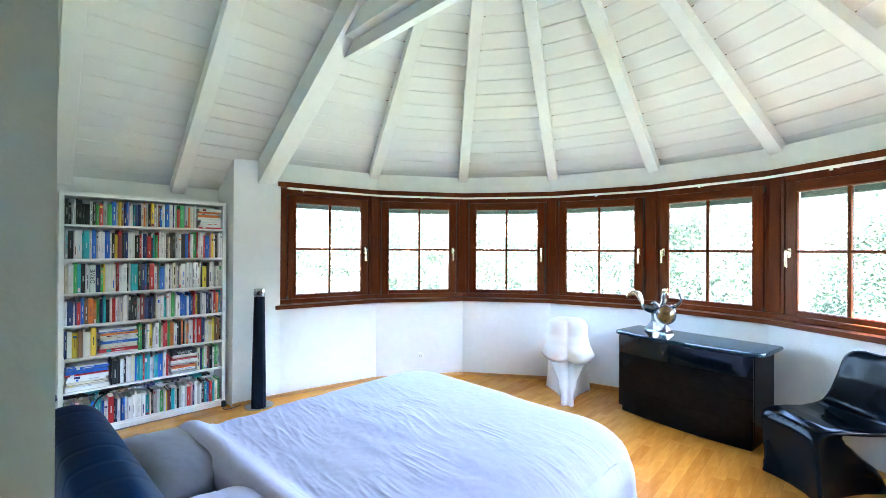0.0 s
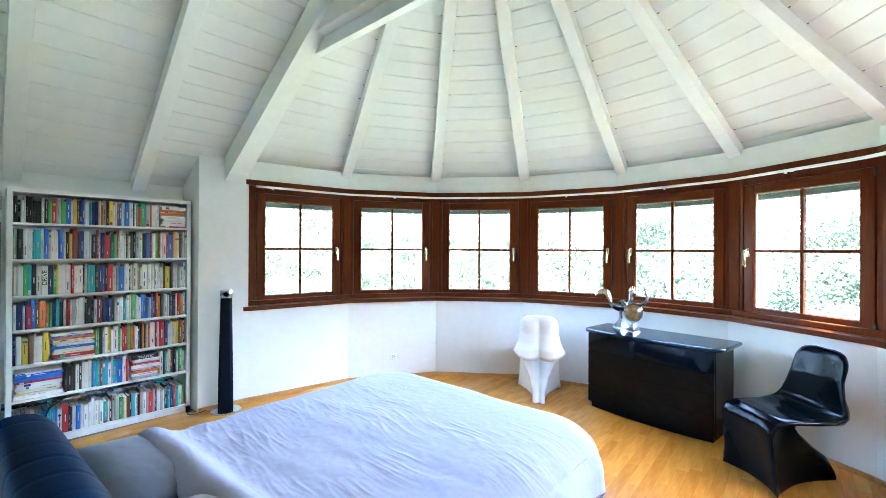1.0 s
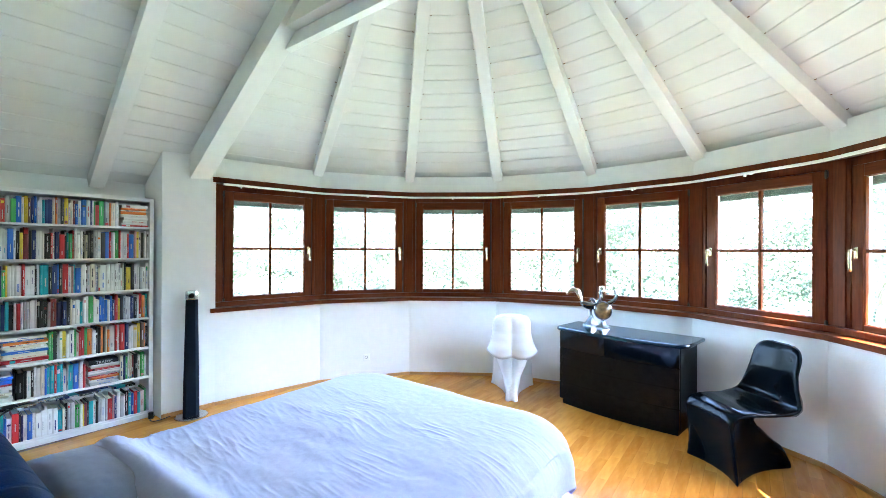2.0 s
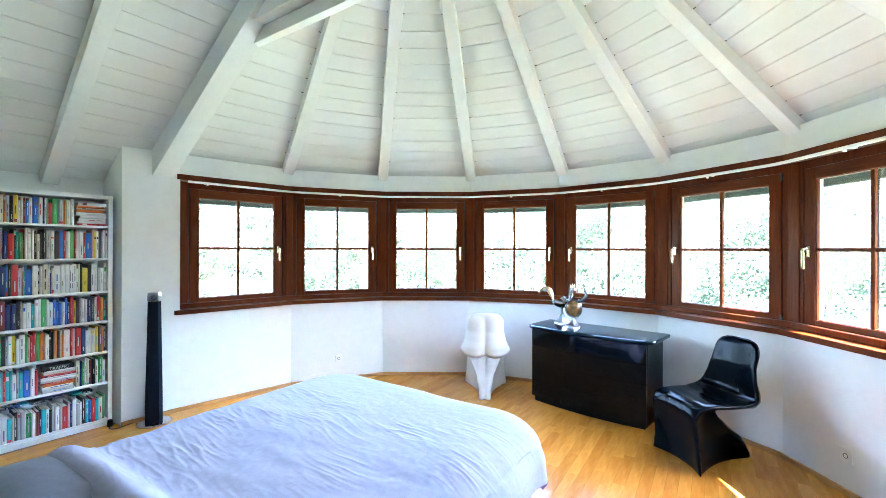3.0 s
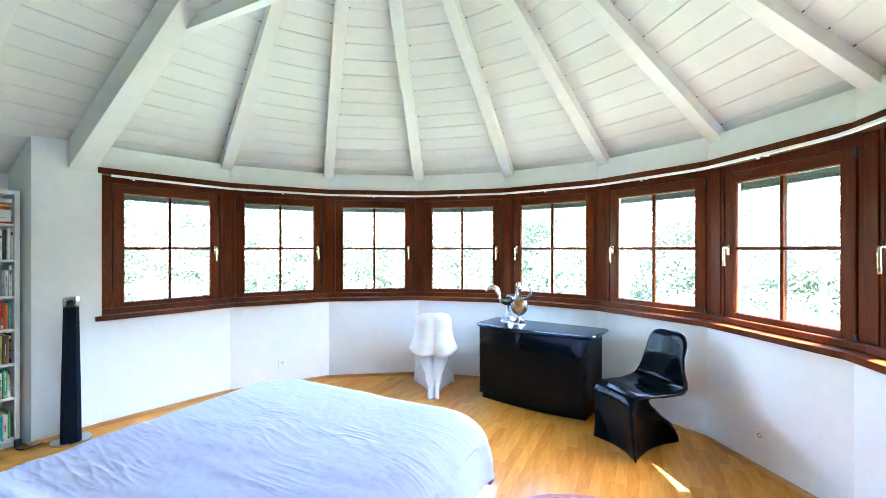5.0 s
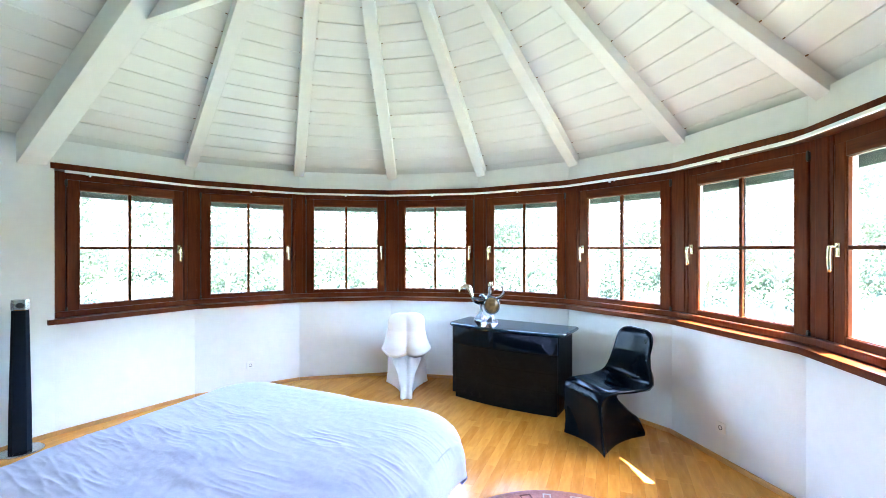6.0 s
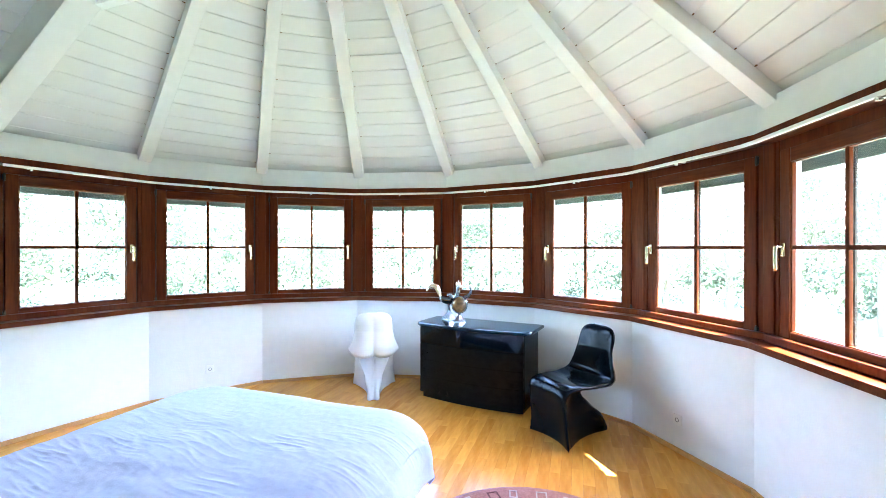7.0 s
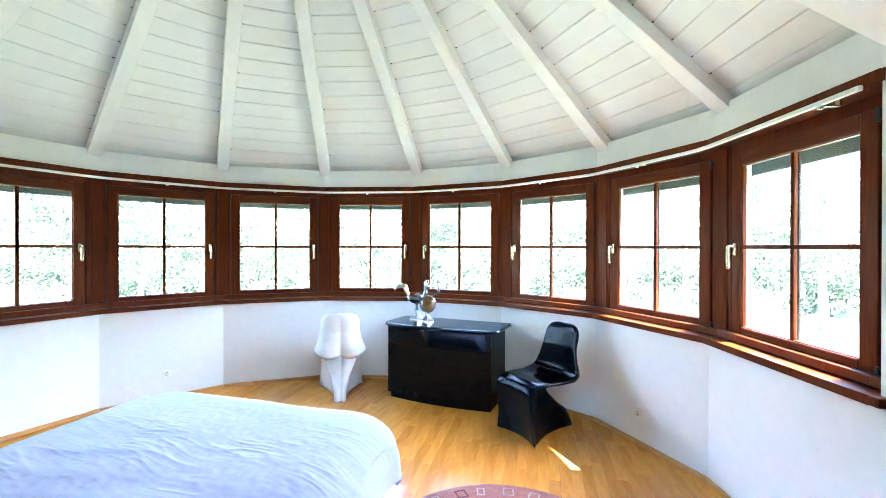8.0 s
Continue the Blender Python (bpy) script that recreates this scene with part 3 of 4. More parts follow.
def book_mesh(thick, height, depth, cover, ink, soft, band="white", plain=False):
    """A book upright: spine towards +x, thickness along y, base at z 0."""
    bm = bmesh.new()

    def b(lo, hi, mi):
        n0 = len(bm.faces)
        x0, y0, z0 = lo
        x1, y1, z1 = hi
        hexa([(x0, y0, z0), (x1, y0, z0), (x1, y1, z0), (x0, y1, z0)], [(x0, y0, z1), (x1, y0, z1), (x1, y1, z1), (x0, y1, z1)], bm)
        bm.faces.ensure_lookup_table()
        for f in bm.faces[n0:]:
            f.material_index = mi
    c, o = (0.0012, 0.0) if soft else (0.0025, 0.004)
    b((-depth, 0, 0), (-0.002, c, height), 0)
    b((-depth, thick - c, 0), (-0.002, thick, height), 0)
    e = thick * 0.12
    sp = [(-0.004, 0), (-0.0015, 0), (0.0 if soft else 0.003, e + thick * 0.15), (0.0 if soft else 0.003, thick - e - thick * 0.15), (-0.0015, thick), (-0.004, thick)]
    n0 = len(bm.faces)
    prism(sp, 0, height, bm)
    bm.faces.ensure_lookup_table()
    for f in bm.faces[n0:]:
        f.material_index = 0
    b((-depth + 0.003, c, o), (-0.004, thick - c, height - o), 1)
    # title bars on the spine
    x = 0.0006 if soft else 0.0036
    if not plain and rb.random() < 0.75:
        wd = rb.uniform(0.05, 0.11)
        z = height * rb.uniform(0.12, 0.4)
        for _ in range(rb.choice((1, 1, 2, 2))):
            ln = height * rb.uniform(0.14, 0.40)
            if z + ln > height * 0.94:
                break
            b((-0.003, thick * (0.5 - wd), z), (x, thick * (0.5 + wd), z + ln), 2)
            z += ln + height * rb.uniform(0.04, 0.12)
    if not plain and rb.random() < 0.22:
        z0 = height * rb.choice((0.03, 0.80, 0.70))
        b((-0.003, thick * 0.16, z0), (x - 0.0002, thick * 0.84, z0 + height * rb.uniform(0.05, 0.16)), 3)
    bmesh.ops.recalc_face_normals(bm, faces=bm.faces)
    me = bpy.data.meshes.new("book")
    bm.to_mesh(me)
    bm.free()
    for m in (COVER[cover], PAGES, COVER[ink], COVER[band]):
        me.materials.append(m)
    return me


def book(thick, height, depth, m, where, cover=None, plain=False):
    cover = cover or rb.choice(KINDS)
    light = cover in ("white", "cream", "yellow", "pink", "grey", "orange")
    ink = rb.choice(("brown", "navy", "red", "grey", "blue", "grey", "teal", "black") if light else ("white", "white", "grey", "cream"))
    if ink == cover:
        ink = "black"
    soft = rb.random() < 0.6
    ob = new("book", book_mesh(thick, height, depth, cover, ink, soft, rb.choice(KINDS), plain))
    ob.matrix_world = WING @ m
    return tagged(ob, "%s %s book %s" % (cover, "paperback" if soft else "hardback", where), "book", "books in the bookcase")


def title(ob, words, size, m, ink):
    """Raised lettering on a book's spine."""
    cu = bpy.data.curves.new("title", "FONT")
    cu.body, cu.size, cu.extrude = words, size, 0.0006
    cu.align_x, cu.align_y = "CENTER", "CENTER"
    cu.materials.append(COVER[ink])
    t = new("title", cu)
    t.parent = ob
    t.matrix_local = m
    return t


YA, YB = BY0 + 0.033, BY1 - 0.033
YW = YB - YA
# flat stacks by shelf, from the top: start and end as shares of the shelf
STACKS = {0: [(0.815, 0.995)], 4: [(0.185, 0.42)], 5: [(0.0, 0.255), (0.63, 0.82)]}
ROW = ["black", "white", "black", "black", "white"]
drive = False
for row in range(7):
    z = SHELVES[6 - row] + 0.0005
    room = (SHELVES[7 - row] - T if row else BH - 0.03) - z
    stacks = STACKS.get(row, [])
    y = YA + 0.002
    lean = 0.0
    while y < YB - 0.012:
        inside = [s for s in stacks if YA + s[0] * YW - 0.02 < y < YA + s[1] * YW]
        if inside:
            s0, s1 = YA + inside[0][0] * YW, YA + inside[0][1] * YW
            h = 0.0
            last = row == 5 and inside[0][0] > 0.5
            while h < room - (0.085 if last else 0.045):
                t = rb.uniform(0.009, 0.026)
                ln = min((s1 - s0) * rb.uniform(0.86, 0.99), 0.29)
                dp = rb.uniform(0.15, 0.19)
                # lying flat, spine to the front
                m = Matrix.Translation((BX - rb.uniform(0.01, 0.035), s0 + ln + rb.uniform(0.0, max(0.001, s1 - s0 - ln)), z + h)) @ pose(0, 0, 0, 90, 0, 0)
                book(t, ln, dp, m, "lying flat in a stack", rb.choice(("white", "white", "red", "blue", "cream", "green", "grey", "orange", "white")))
                h += t + 0.0006
            if last:
                m = Matrix.Translation((BX - 0.02, s0 + 0.195, z + h)) @ pose(0, 0, 0, 90, 0, 0)
                top_book = book(0.032, 0.19, 0.15, m, "with a white title on a flat stack", "black", True)
                title(top_book, "TRAFFIC", 0.030, Matrix.Translation((0.0045, 0.0155, 0.09)) @ Matrix(((0, 0, 1, 0), (0, 1, 0, 0), (-1, 0, 0, 0), (0, 0, 0, 1))), "white")
            y = s1 + 0.003
            continue
        t = rb.choice((rb.uniform(0.009, 0.016), rb.uniform(0.014, 0.023), rb.uniform(0.019, 0.034)))
        t = min(t, YB - y - 0.001)
        nxt = [YA + s[0] * YW for s in stacks if YA + s[0] * YW > y]
        if nxt and y + t > nxt[0]:
            y = nxt[0]
            continue
        if row == 2 and not drive and y > YA + 0.13 * YW:
            drive = True
            m = Matrix.Translation((BX - 0.02, y, z))
            white_book = book(0.034, 0.215, 0.15, m, "with a black upright title", "white", True)
            title(white_book, "DRIVE", 0.040, Matrix.Translation((0.0045, 0.017, 0.125)) @ Matrix(((0, 0, 1, 0), (0, 1, 0, 0), (-1, 0, 0, 0), (0, 0, 0, 1))) @ pose(0, 0, 0, 0, 0, 180) , "black")
            y += 0.035
            continue
        top = min(room - 0.012, 0.245 if row < 6 else 0.235)
        h = top * rb.choice((rb.uniform(0.78, 0.88), rb.uniform(0.87, 0.95), rb.uniform(0.92, 0.99)))
        if row == 6:
            h = rb.uniform(0.165, 0.215)
        dp = rb.uniform(0.125, 0.165)
        m = Matrix.Translation((BX - rb.uniform(0.018, 0.042) + (0.015 if row == 6 else 0), y, z))
        book(t, h, dp, m, "standing upright on a white shelf", ROW[int((y - YA) / 0.03) % 5] if row == 0 and y < YA + 0.17 else None)
        y += t + rb.uniform(0.0003, 0.0012)
# loose books lying across the tops of the lowest row
z = SHELVES[0]
for i in range(24):
    y = YA + 0.05 + i * (YW - 0.14) / 23 + rb.uniform(-0.02, 0.02)
    t = rb.uniform(0.010, 0.022)
    m = Matrix.Translation((BX - 0.075 - rb.uniform(0, 0.05), y, z + 0.218)) @ pose(0, 0, 0, 90, 0, rb.uniform(-16, 16)) @ pose(0, 0, 0, 0, rb.uniform(-5, 14), 0)
    book(t, rb.uniform(0.06, 0.085), rb.uniform(0.10, 0.13), m, "lying loose on top of other books", rb.choice(("black", "grey", "navy", "teal", "white", "brown", "black")))
c = [(BX + 0.004, YA + 0.16, z + 0.06), (BX + 0.008, YA + 0.17, z + 0.15), (BX - 0.005, YA + 0.20, z + 0.21), (BX - 0.02, YA + 0.27, z + 0.245), (BX - 0.05, YA + 0.36, z + 0.250)]
tagged(part("cable", tube(spline([WING @ Vector(p) for p in c], 28), 0.006, 8), DARK, smooth=True), "black cable hanging over the lowest row of books", "cable")
tagged(part("rod", tube([WING @ Vector((BX - 0.02, YA + 0.27, z + 0.243)), WING @ Vector((BX - 0.05, YA + 0.55, z + 0.262))], 0.007, 8), STEEL, smooth=True), "thin grey rod lying on the lowest books", "rod")

# ---- small wall speaker beside the bookcase ----
ws = thing("wall_speaker", "small grey box loudspeaker on a wall bracket", "speaker", WING @ Matrix.Translation((-2.93, -1.615, 1.755)) @ pose(0, 0, 0, 0, 0, -25))
part("cabinet", box((-0.05, -0.045, -0.05), (0.05, 0.045, 0.05), 0.006), SPEAKER_GREY, ws)
part("grille", box((0.051, -0.040, -0.045), (0.056, 0.040, 0.045), 0.003), SHUTTER, ws)
part("bracket", box((-0.069, -0.02, -0.02), (-0.05, 0.02, 0.02), 0.003), DARK, ws)

# ---- glossy cladding below the small speaker ----
clad = thing("wall_panel", "glossy dark teal wall panel beside the bookcase", "panel", WING)
for y0, y1 in ((-2.05, -1.80), (-1.798, -1.56)):
    part("board", box((-2.998, y0, 0.06), (-2.972, y1, 1.62), 0.003), TEAL_GLOSS, clad)
part("foot_strip", box((-2.998, -2.05, 0.0), (-2.978, -1.56, 0.058), 0.003), SKIRTING, clad, "maple foot strip")

# ---- floor speaker ----
sp = thing("tower_speaker", "slim black tower loudspeaker with a silver head on a round foot", "speaker", Matrix.Translation((-2.488, -0.200, 0)) @ pose(0, 0, 0, 0, 0, -30))
part("foot", lathe([(0.10, 0.0), (0.125, 0.002), (0.125, 0.010), (0.115, 0.016), (0.03, 0.018)], 32), STEEL, sp, "round brushed steel foot", smooth=False)
part("column", rings([[(x * w, y * w, z) for x, y in ((-1, -0.8), (0.6, -1), (1, -0.6), (1, 0.6), (0.6, 1), (-1, 0.8))] for z, w in ((0.018, 0.062), (0.3, 0.059), (0.99, 0.046), (1.0, 0.045))]), DARK_CLOTH, sp)
part("head", rings([[(x * w, y * w, z) for x, y in ((-1, -0.8), (0.6, -1), (1, -0.6), (1, 0.6), (0.6, 1), (-1, 0.8))] for z, w in ((1.0, 0.045), (1.004, 0.048), (1.045, 0.049), (1.072, 0.046))]), STEEL, sp, "silver speaker head with an angled top")
part("tweeter", lathe([(0.02, 0), (0.022, 0.004), (0.014, 0.010), (0.004, 0.012)], 16, m=Matrix.Translation((0.045, 0, 1.035)) @ pose(0, 0, 0, 0, 80, 0)), DARK, sp)
cable = tube(spline([(-2.62, -0.30, 0.006), (-2.60, -0.42, 0.006), (-2.66, -0.45, 0.006), (-2.70, -0.40, 0.02)], 20), 0.004, 8)
tagged(part("cable", cable, DARK), "thin black speaker cable on the floor", "cable")
tagged(part("door_stopper", lathe([(0.018, 0), (0.02, 0.004), (0.018, 0.05), (0.012, 0.055)], 16, m=Matrix.Translation((-2.71, -0.425, 0))), DARK), "small black rubber doorstop on the floor", "doorstop")

# ---- bed ----
bed = thing("bed", "wide upholstered bed with a padded navy leather headboard", "bed", Matrix.Translation((-0.18, 0, 0)))
BXW, BY_HEAD, BY_FOOT = 0.80, -1.56, 0.33
part("base", box((-BXW + 0.07, BY_HEAD, 0.14), (BXW - 0.07, BY_FOOT - 0.10, 0.30), 0.02), LEATHER, bed, "dark leather bed base")
for x in (-BXW + 0.14, BXW - 0.14):
    for y in (BY_HEAD + 0.1, BY_FOOT - 0.06):
        part("leg", join(box((x - 0.035, y - 0.035, 0.0), (x + 0.035, y + 0.035, 0.14), 0.006), box((x - 0.04, y - 0.04, 0.0), (x + 0.04, y + 0.04, 0.012), 0.004)), STEEL, bed, "steel bed leg")
part("mattress", box((-BXW + 0.02, BY_HEAD, 0.30), (BXW - 0.02, BY_FOOT - 0.04, 0.49), 0.05, segments=4), MATTRESS, bed)
# headboard: padded roll with cross seams
bm = bmesh.new()
prof = [(-1.755, 0.12), (-1.762, 0.45), (-1.765, 0.63), (-1.762, 0.735), (-1.742, 0.772), (-1.68, 0.784), (-1.615, 0.768), (-1.565, 0.715), (-1.542, 0.63), (-1.538, 0.50), (-1.545, 0.30), (-1.55, 0.12)]
prof = [tuple(v)[:2] for v in spline([(y, z, 0) for y, z in prof], 44)]
loops = []
N = 130
for i in range(N + 1):
    x = -BXW + 2 * BXW * i / N
    seam = abs(((x + BXW) / 0.145) % 1 - 0.5) * 2
    puff = -0.003 * max(0.0, (seam - 0.86) / 0.14) ** 2
    endr = min(1.0, min(i, N - i) / 5.0)
    sh = 1 - 0.07 * (1 - endr) ** 2
    loops.append([(x, -1.68 + (y + 1.68) * sh + (puff if y > -1.68 else -puff), 0.45 + (z - 0.45) * (1 - 0.04 * (1 - endr) ** 2) + (puff if z > 0.6 else 0)) for y, z in prof])
hb = part("headboard", rings(loops, bm), LEATHER, bed, "padded navy leather headboard with cross seams", smooth=True)


def cloth_noise(x, y, s):
    return noise.noise(Vector((x * s, y * s, s * 3.1)))


def duvet():
    """The quilt: a soft slab that falls over the bed's sides and foot, turned back at the head."""
    bm = bmesh.new()
    NX, NY = 280, 420
    hw, y0, y1 = 0.875, -1.28, 0.43
    over = 0.21
    rn = random.Random(31)
    tufts = [(rn.uniform(-0.95, 0.8), -1.2 + 1.15 * rn.random() ** 1.3, rn.uniform(0.10, 0.30), rn.uniform(0.07, 0.16), rn.uniform(0.5, 1.0)) for _ in range(30)]

    def crease(x, y):
        """Fine creases that run across the bed in loose tufts, over a few broad soft folds."""
        wx = x + 0.10 * noise.noise(Vector((x * 2.1, y * 2.6, 7)))
        wy = y + 0.055 * noise.noise(Vector((x * 3.0, y * 2.0, 3))) + 0.16 * x
        patch = max(a * math.exp(-((x - cx) / lx) ** 2 - ((y - cy) / ly) ** 2) for cx, cy, lx, ly, a in tufts)
        sharp = (1 - min(1.0, abs(noise.noise(Vector((wx * 3.2, wy * 15, 1)))) * 2.4)) ** 2
        fine = (1 - min(1.0, abs(noise.noise(Vector((wx * 5.5, wy * 34, 9)))) * 2.2)) ** 2
        broad = noise.noise(Vector((wx * 1.5, wy * 5.0, 4)))
        return patch * (0.0046 * sharp + 0.0027 * fine) + (0.002 + 0.004 * patch) * broad
    grid = []
    for j in range(NY + 1):
        rowv = []
        for i in range(NX + 1):
            u = -hw - over + (2 * hw + 2 * over) * i / NX
            v = y0 + (y1 + over - y0) * j / NY
            # distance past the rounded top outline
            rc = 0.36
            ax, ay = abs(u) - (hw - rc), v - (y1 - rc)
            if ax > 0 and ay > 0:
                d = math.hypot(ax, ay) - rc
                nx, ny = ax / math.hypot(ax, ay), ay / math.hypot(ax, ay)
            elif ax > ay:
                d, nx, ny = ax - rc, 1, 0
            else:
                d, nx, ny = ay - rc, 0, 1
            sg = 1 if u > 0 else -1
            r = 0.19 + 0.06 * max(0.0, min(1.0, u + 0.5))
            x, y = u, v
            if d > -r:
                t = min((d + r) / r, math.pi / 2)
                drop = r * (1 - math.cos(t)) * 0.75
                reach = r * math.sin(t)
                rest = max(0.0, d + r - r * math.pi / 2)
                drop += rest * 0.9
                reach += rest * 0.10
                back = d + r - reach
                x, y = u - nx * back * sg, v - ny * back
                z = 0.553 - drop
            else:
                z = 0.553
            # sag, ridges and wrinkles, stronger towards the head
            head = max(0.0, min(1.0, (0.1 - v) / 1.2))
            z += 0.010 * cloth_noise(x, y, 2.2) + (0.002 + 0.005 * head) * cloth_noise(x + 5, y * 1.6, 6.0)
            z += crease(x, y) if d < 0.08 else 0.0
            z += 0.0012 * noise.noise(Vector((x * 30, y * 26, 5)))
            # soft bulge inside, low at the folded end
            z += 0.062 * math.exp(-((v + 1.24) / 0.075) ** 2) * max(0.0, 1 - (abs(u) / 0.98) ** 6)
            if d > 0:
                x += sg * nx * 0.012 * math.sin(v * 19 + 2 * cloth_noise(x, y, 3))
                y += ny * 0.010 * math.sin(u * 17)
            rowv.append(bm.verts.new((x - 0.18, y, max(z, 0.16))))
        grid.append(rowv)
    # the turned-back end rolls under
    for jj, (dy, dz) in enumerate(((-0.022, -0.020), (-0.025, -0.03), (0.0, -0.04), (0.06, -0.045))):
        grid.insert(0, [bm.verts.new((a.co.x, y0 + dy + 0.03 * cloth_noise(a.co.x, 0, 2), a.co.z + dz)) for a in grid[jj]] if jj == 0 else
                    [bm.verts.new((a.co.x, a.co.y + dy * 0.8, a.co.z - 0.026)) for a in grid[0]])
    for a, b in zip(grid, grid[1:]):
        for i in range(NX):
            bm.faces.new((a[i], a[i + 1], b[i + 1], b[i]))
    ob = part("duvet", bm, LINEN, smooth=True)
    so = ob.modifiers.new("thick", "SOLIDIFY")
    so.thickness, so.offset = 0.012, -1
    return tagged(ob, "rumpled pale blue cotton duvet spread over the bed", "duvet")


duvet()


def pillow(x, y, z, rz, tilt, sx, sy, sz, seed, label, mat):
    bm = bmesh.new()
    n = 34
    rp = random.Random(seed)
    top, bot = [], []
    for j in range(n + 1):
        rt, rbm = [], []
        for i in range(n + 1):
            u, v = i / n * 2 - 1, j / n * 2 - 1
            e = (1 - abs(u) ** 2.6) * (1 - abs(v) ** 2.6)
            h = sz * max(0.0, e) ** 0.5
            pin = 1 - 0.07 * (1 - abs(u)) * abs(v) - 0.0
            pin2 = 1 - 0.07 * (1 - abs(v)) * abs(u)
            px, py = u * sx * pin2, v * sy * pin
            wr = 0.0022 * noise.noise(Vector((u * 3 + seed, v * 5, 2))) * (0.3 + abs(u)) + 0.0012 * noise.noise(Vector((u * 9, v * 14 + seed, 4)))
            rt.append(bm.verts.new((px, py, h + (wr if 0 < i < n and 0 < j < n else 0))))
            edge = i in (0, n) or j in (0, n)
            rbm.append(rt[-1] if edge else bm.verts.new((px, py, -0.45 * h)))
        top.append(rt)
        bot.append(rbm)
    for g, fl in ((top, False), (bot, True)):
        for a, b in zip(g, g[1:]):
            for i in range(n):
                f = [a[i], a[i + 1], b[i + 1], b[i]]
                bm.faces.new(f[::-1] if fl else f)
    ob = part("pillow", bm, mat, smooth=True)
    ob.matrix_world = pose(x, y, z, tilt, 0, rz)
    return tagged(ob, label, "pillow", "pillows on the bed")


pillow(-0.665, -1.352, 0.53, 4, -5, 0.37, 0.20, 0.075, 1, "grey satin pillow tucked under the duvet edge", LINEN_GREY)
pillow(0.10, -1.375, 0.54, -2, -6, 0.38, 0.185, 0.078, 5, "pale cotton pillow beside the grey one", LINEN)

# ---- dresser ----
DA = math.degrees(math.atan2(-0.187, 1.016))
dresser = thing("dresser", "black gloss chest of drawers with a rounded granite-like top", "dresser", Matrix.Translation((-0.068, 1.985, 0)) @ pose(0, 0, 0, 0, 0, DA))
DW, DD = 1.034, 0.425
BOW = 0.045


def bowed(x0, x1, back, front, z0, z1, bevel):
    """A slab whose front swells towards the room in a shallow arc."""
    n = 16
    arc = [(x0 + (x1 - x0) * i / n, front - BOW * (1 - (2 * i / n - 1) ** 2)) for i in range(n + 1)]
    b = prism(arc + [(x1, back), (x0, back)], z0, z1)
    bmesh.ops.recalc_face_normals(b, faces=b.faces)
    bmesh.ops.bevel(b, geom=[e for e in b.edges if abs(e.verts[0].co.z - e.verts[1].co.z) < 1e-6], offset=bevel, segments=2, affect="EDGES")
    return b


part("body", bowed(0.0, DW, DD, 0.018, 0.05, 0.683, 0.002), SATIN_BLACK, dresser)
part("plinth", bowed(0.02, DW - 0.02, DD - 0.01, 0.03, 0.0, 0.05, 0.001), SATIN_BLACK, dresser)
for i in range(4):
    z = 0.055 + i * 0.157
    part("drawer", bowed(0.003, DW - 0.003, 0.022, 0.0, z, z + 0.153, 0.003), GRANITE if i < 3 else DRAWER_GLOSS, dresser)
out = []
for i in range(17):
    u = i / 16
    out.append((-0.05 + 0.10 + (DW + 0.11 - 0.20) * u, -0.035 - BOW * (1 - (2 * u - 1) ** 2)))
for cx, cy, r, a0, a1 in ((DW + 0.06 - 0.10, 0.065, 0.10, -80, 0), (DW + 0.06 - 0.02, DD - 0.01, 0.02, 0, 90), (-0.05 + 0.02, DD - 0.01, 0.02, 90, 180), (-0.05 + 0.10, 0.065, 0.10, 180, 260)):
    for i in range(8):
        a = radians(a0 + (a1 - a0) * i / 7)
        out.append((cx + r * math.cos(a), cy + r * math.sin(a)))
cxm, cym = DW / 2, DD / 2


def inset(k):
    return [(cxm + (x - cxm) * (1 - k / 0.55), cym + (y - cym) * (1 - k / 0.22)) for x, y in out]


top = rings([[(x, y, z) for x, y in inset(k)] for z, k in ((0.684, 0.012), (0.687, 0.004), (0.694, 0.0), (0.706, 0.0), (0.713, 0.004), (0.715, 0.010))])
part("top", top, LACQUER, dresser, "black lacquered top with rounded front corners, reflected teal in its colour")


def bird(name, at, rz, label):
    return thing(name, label, "sculpture", Matrix.Translation(at) @ pose(0, 0, 0, 0, 0, rz), "metal birds on the dresser")


rooster = bird("rooster_sculpture", (0.155, 2.215, 0.715), 195, "polished silver rooster sculpture with a long curled tail")
bm = lathe([(0.075, 0.0), (0.072, 0.012), (0.045, 0.045), (0.022, 0.08), (0.013, 0.10)], 4)
part("base", bm, CHROME, rooster, "faceted silver foot")
part("leg", tube(spline([(0, 0, 0.08), (0.004, 0, 0.14), (0.0, 0, 0.20)], 8), [0.018, 0.014, 0.012, 0.012, 0.013, 0.016, 0.022, 0.03], 10), CHROME, rooster, smooth=True)
part("body", tube(spline([(0.10, 0, 0.235), (0.06, 0, 0.205), (0.0, 0, 0.19), (-0.06, 0, 0.205), (-0.085, 0, 0.25), (-0.085, 0, 0.31), (-0.095, 0, 0.345)], 22), [0.008, 0.02, 0.03, 0.036, 0.04, 0.043, 0.045, 0.045, 0.044, 0.042, 0.039, 0.036, 0.033, 0.03, 0.027, 0.024, 0.022, 0.021, 0.021, 0.02, 0.018, 0.008], 12, flat=0.7), CHROME, rooster, smooth=True)
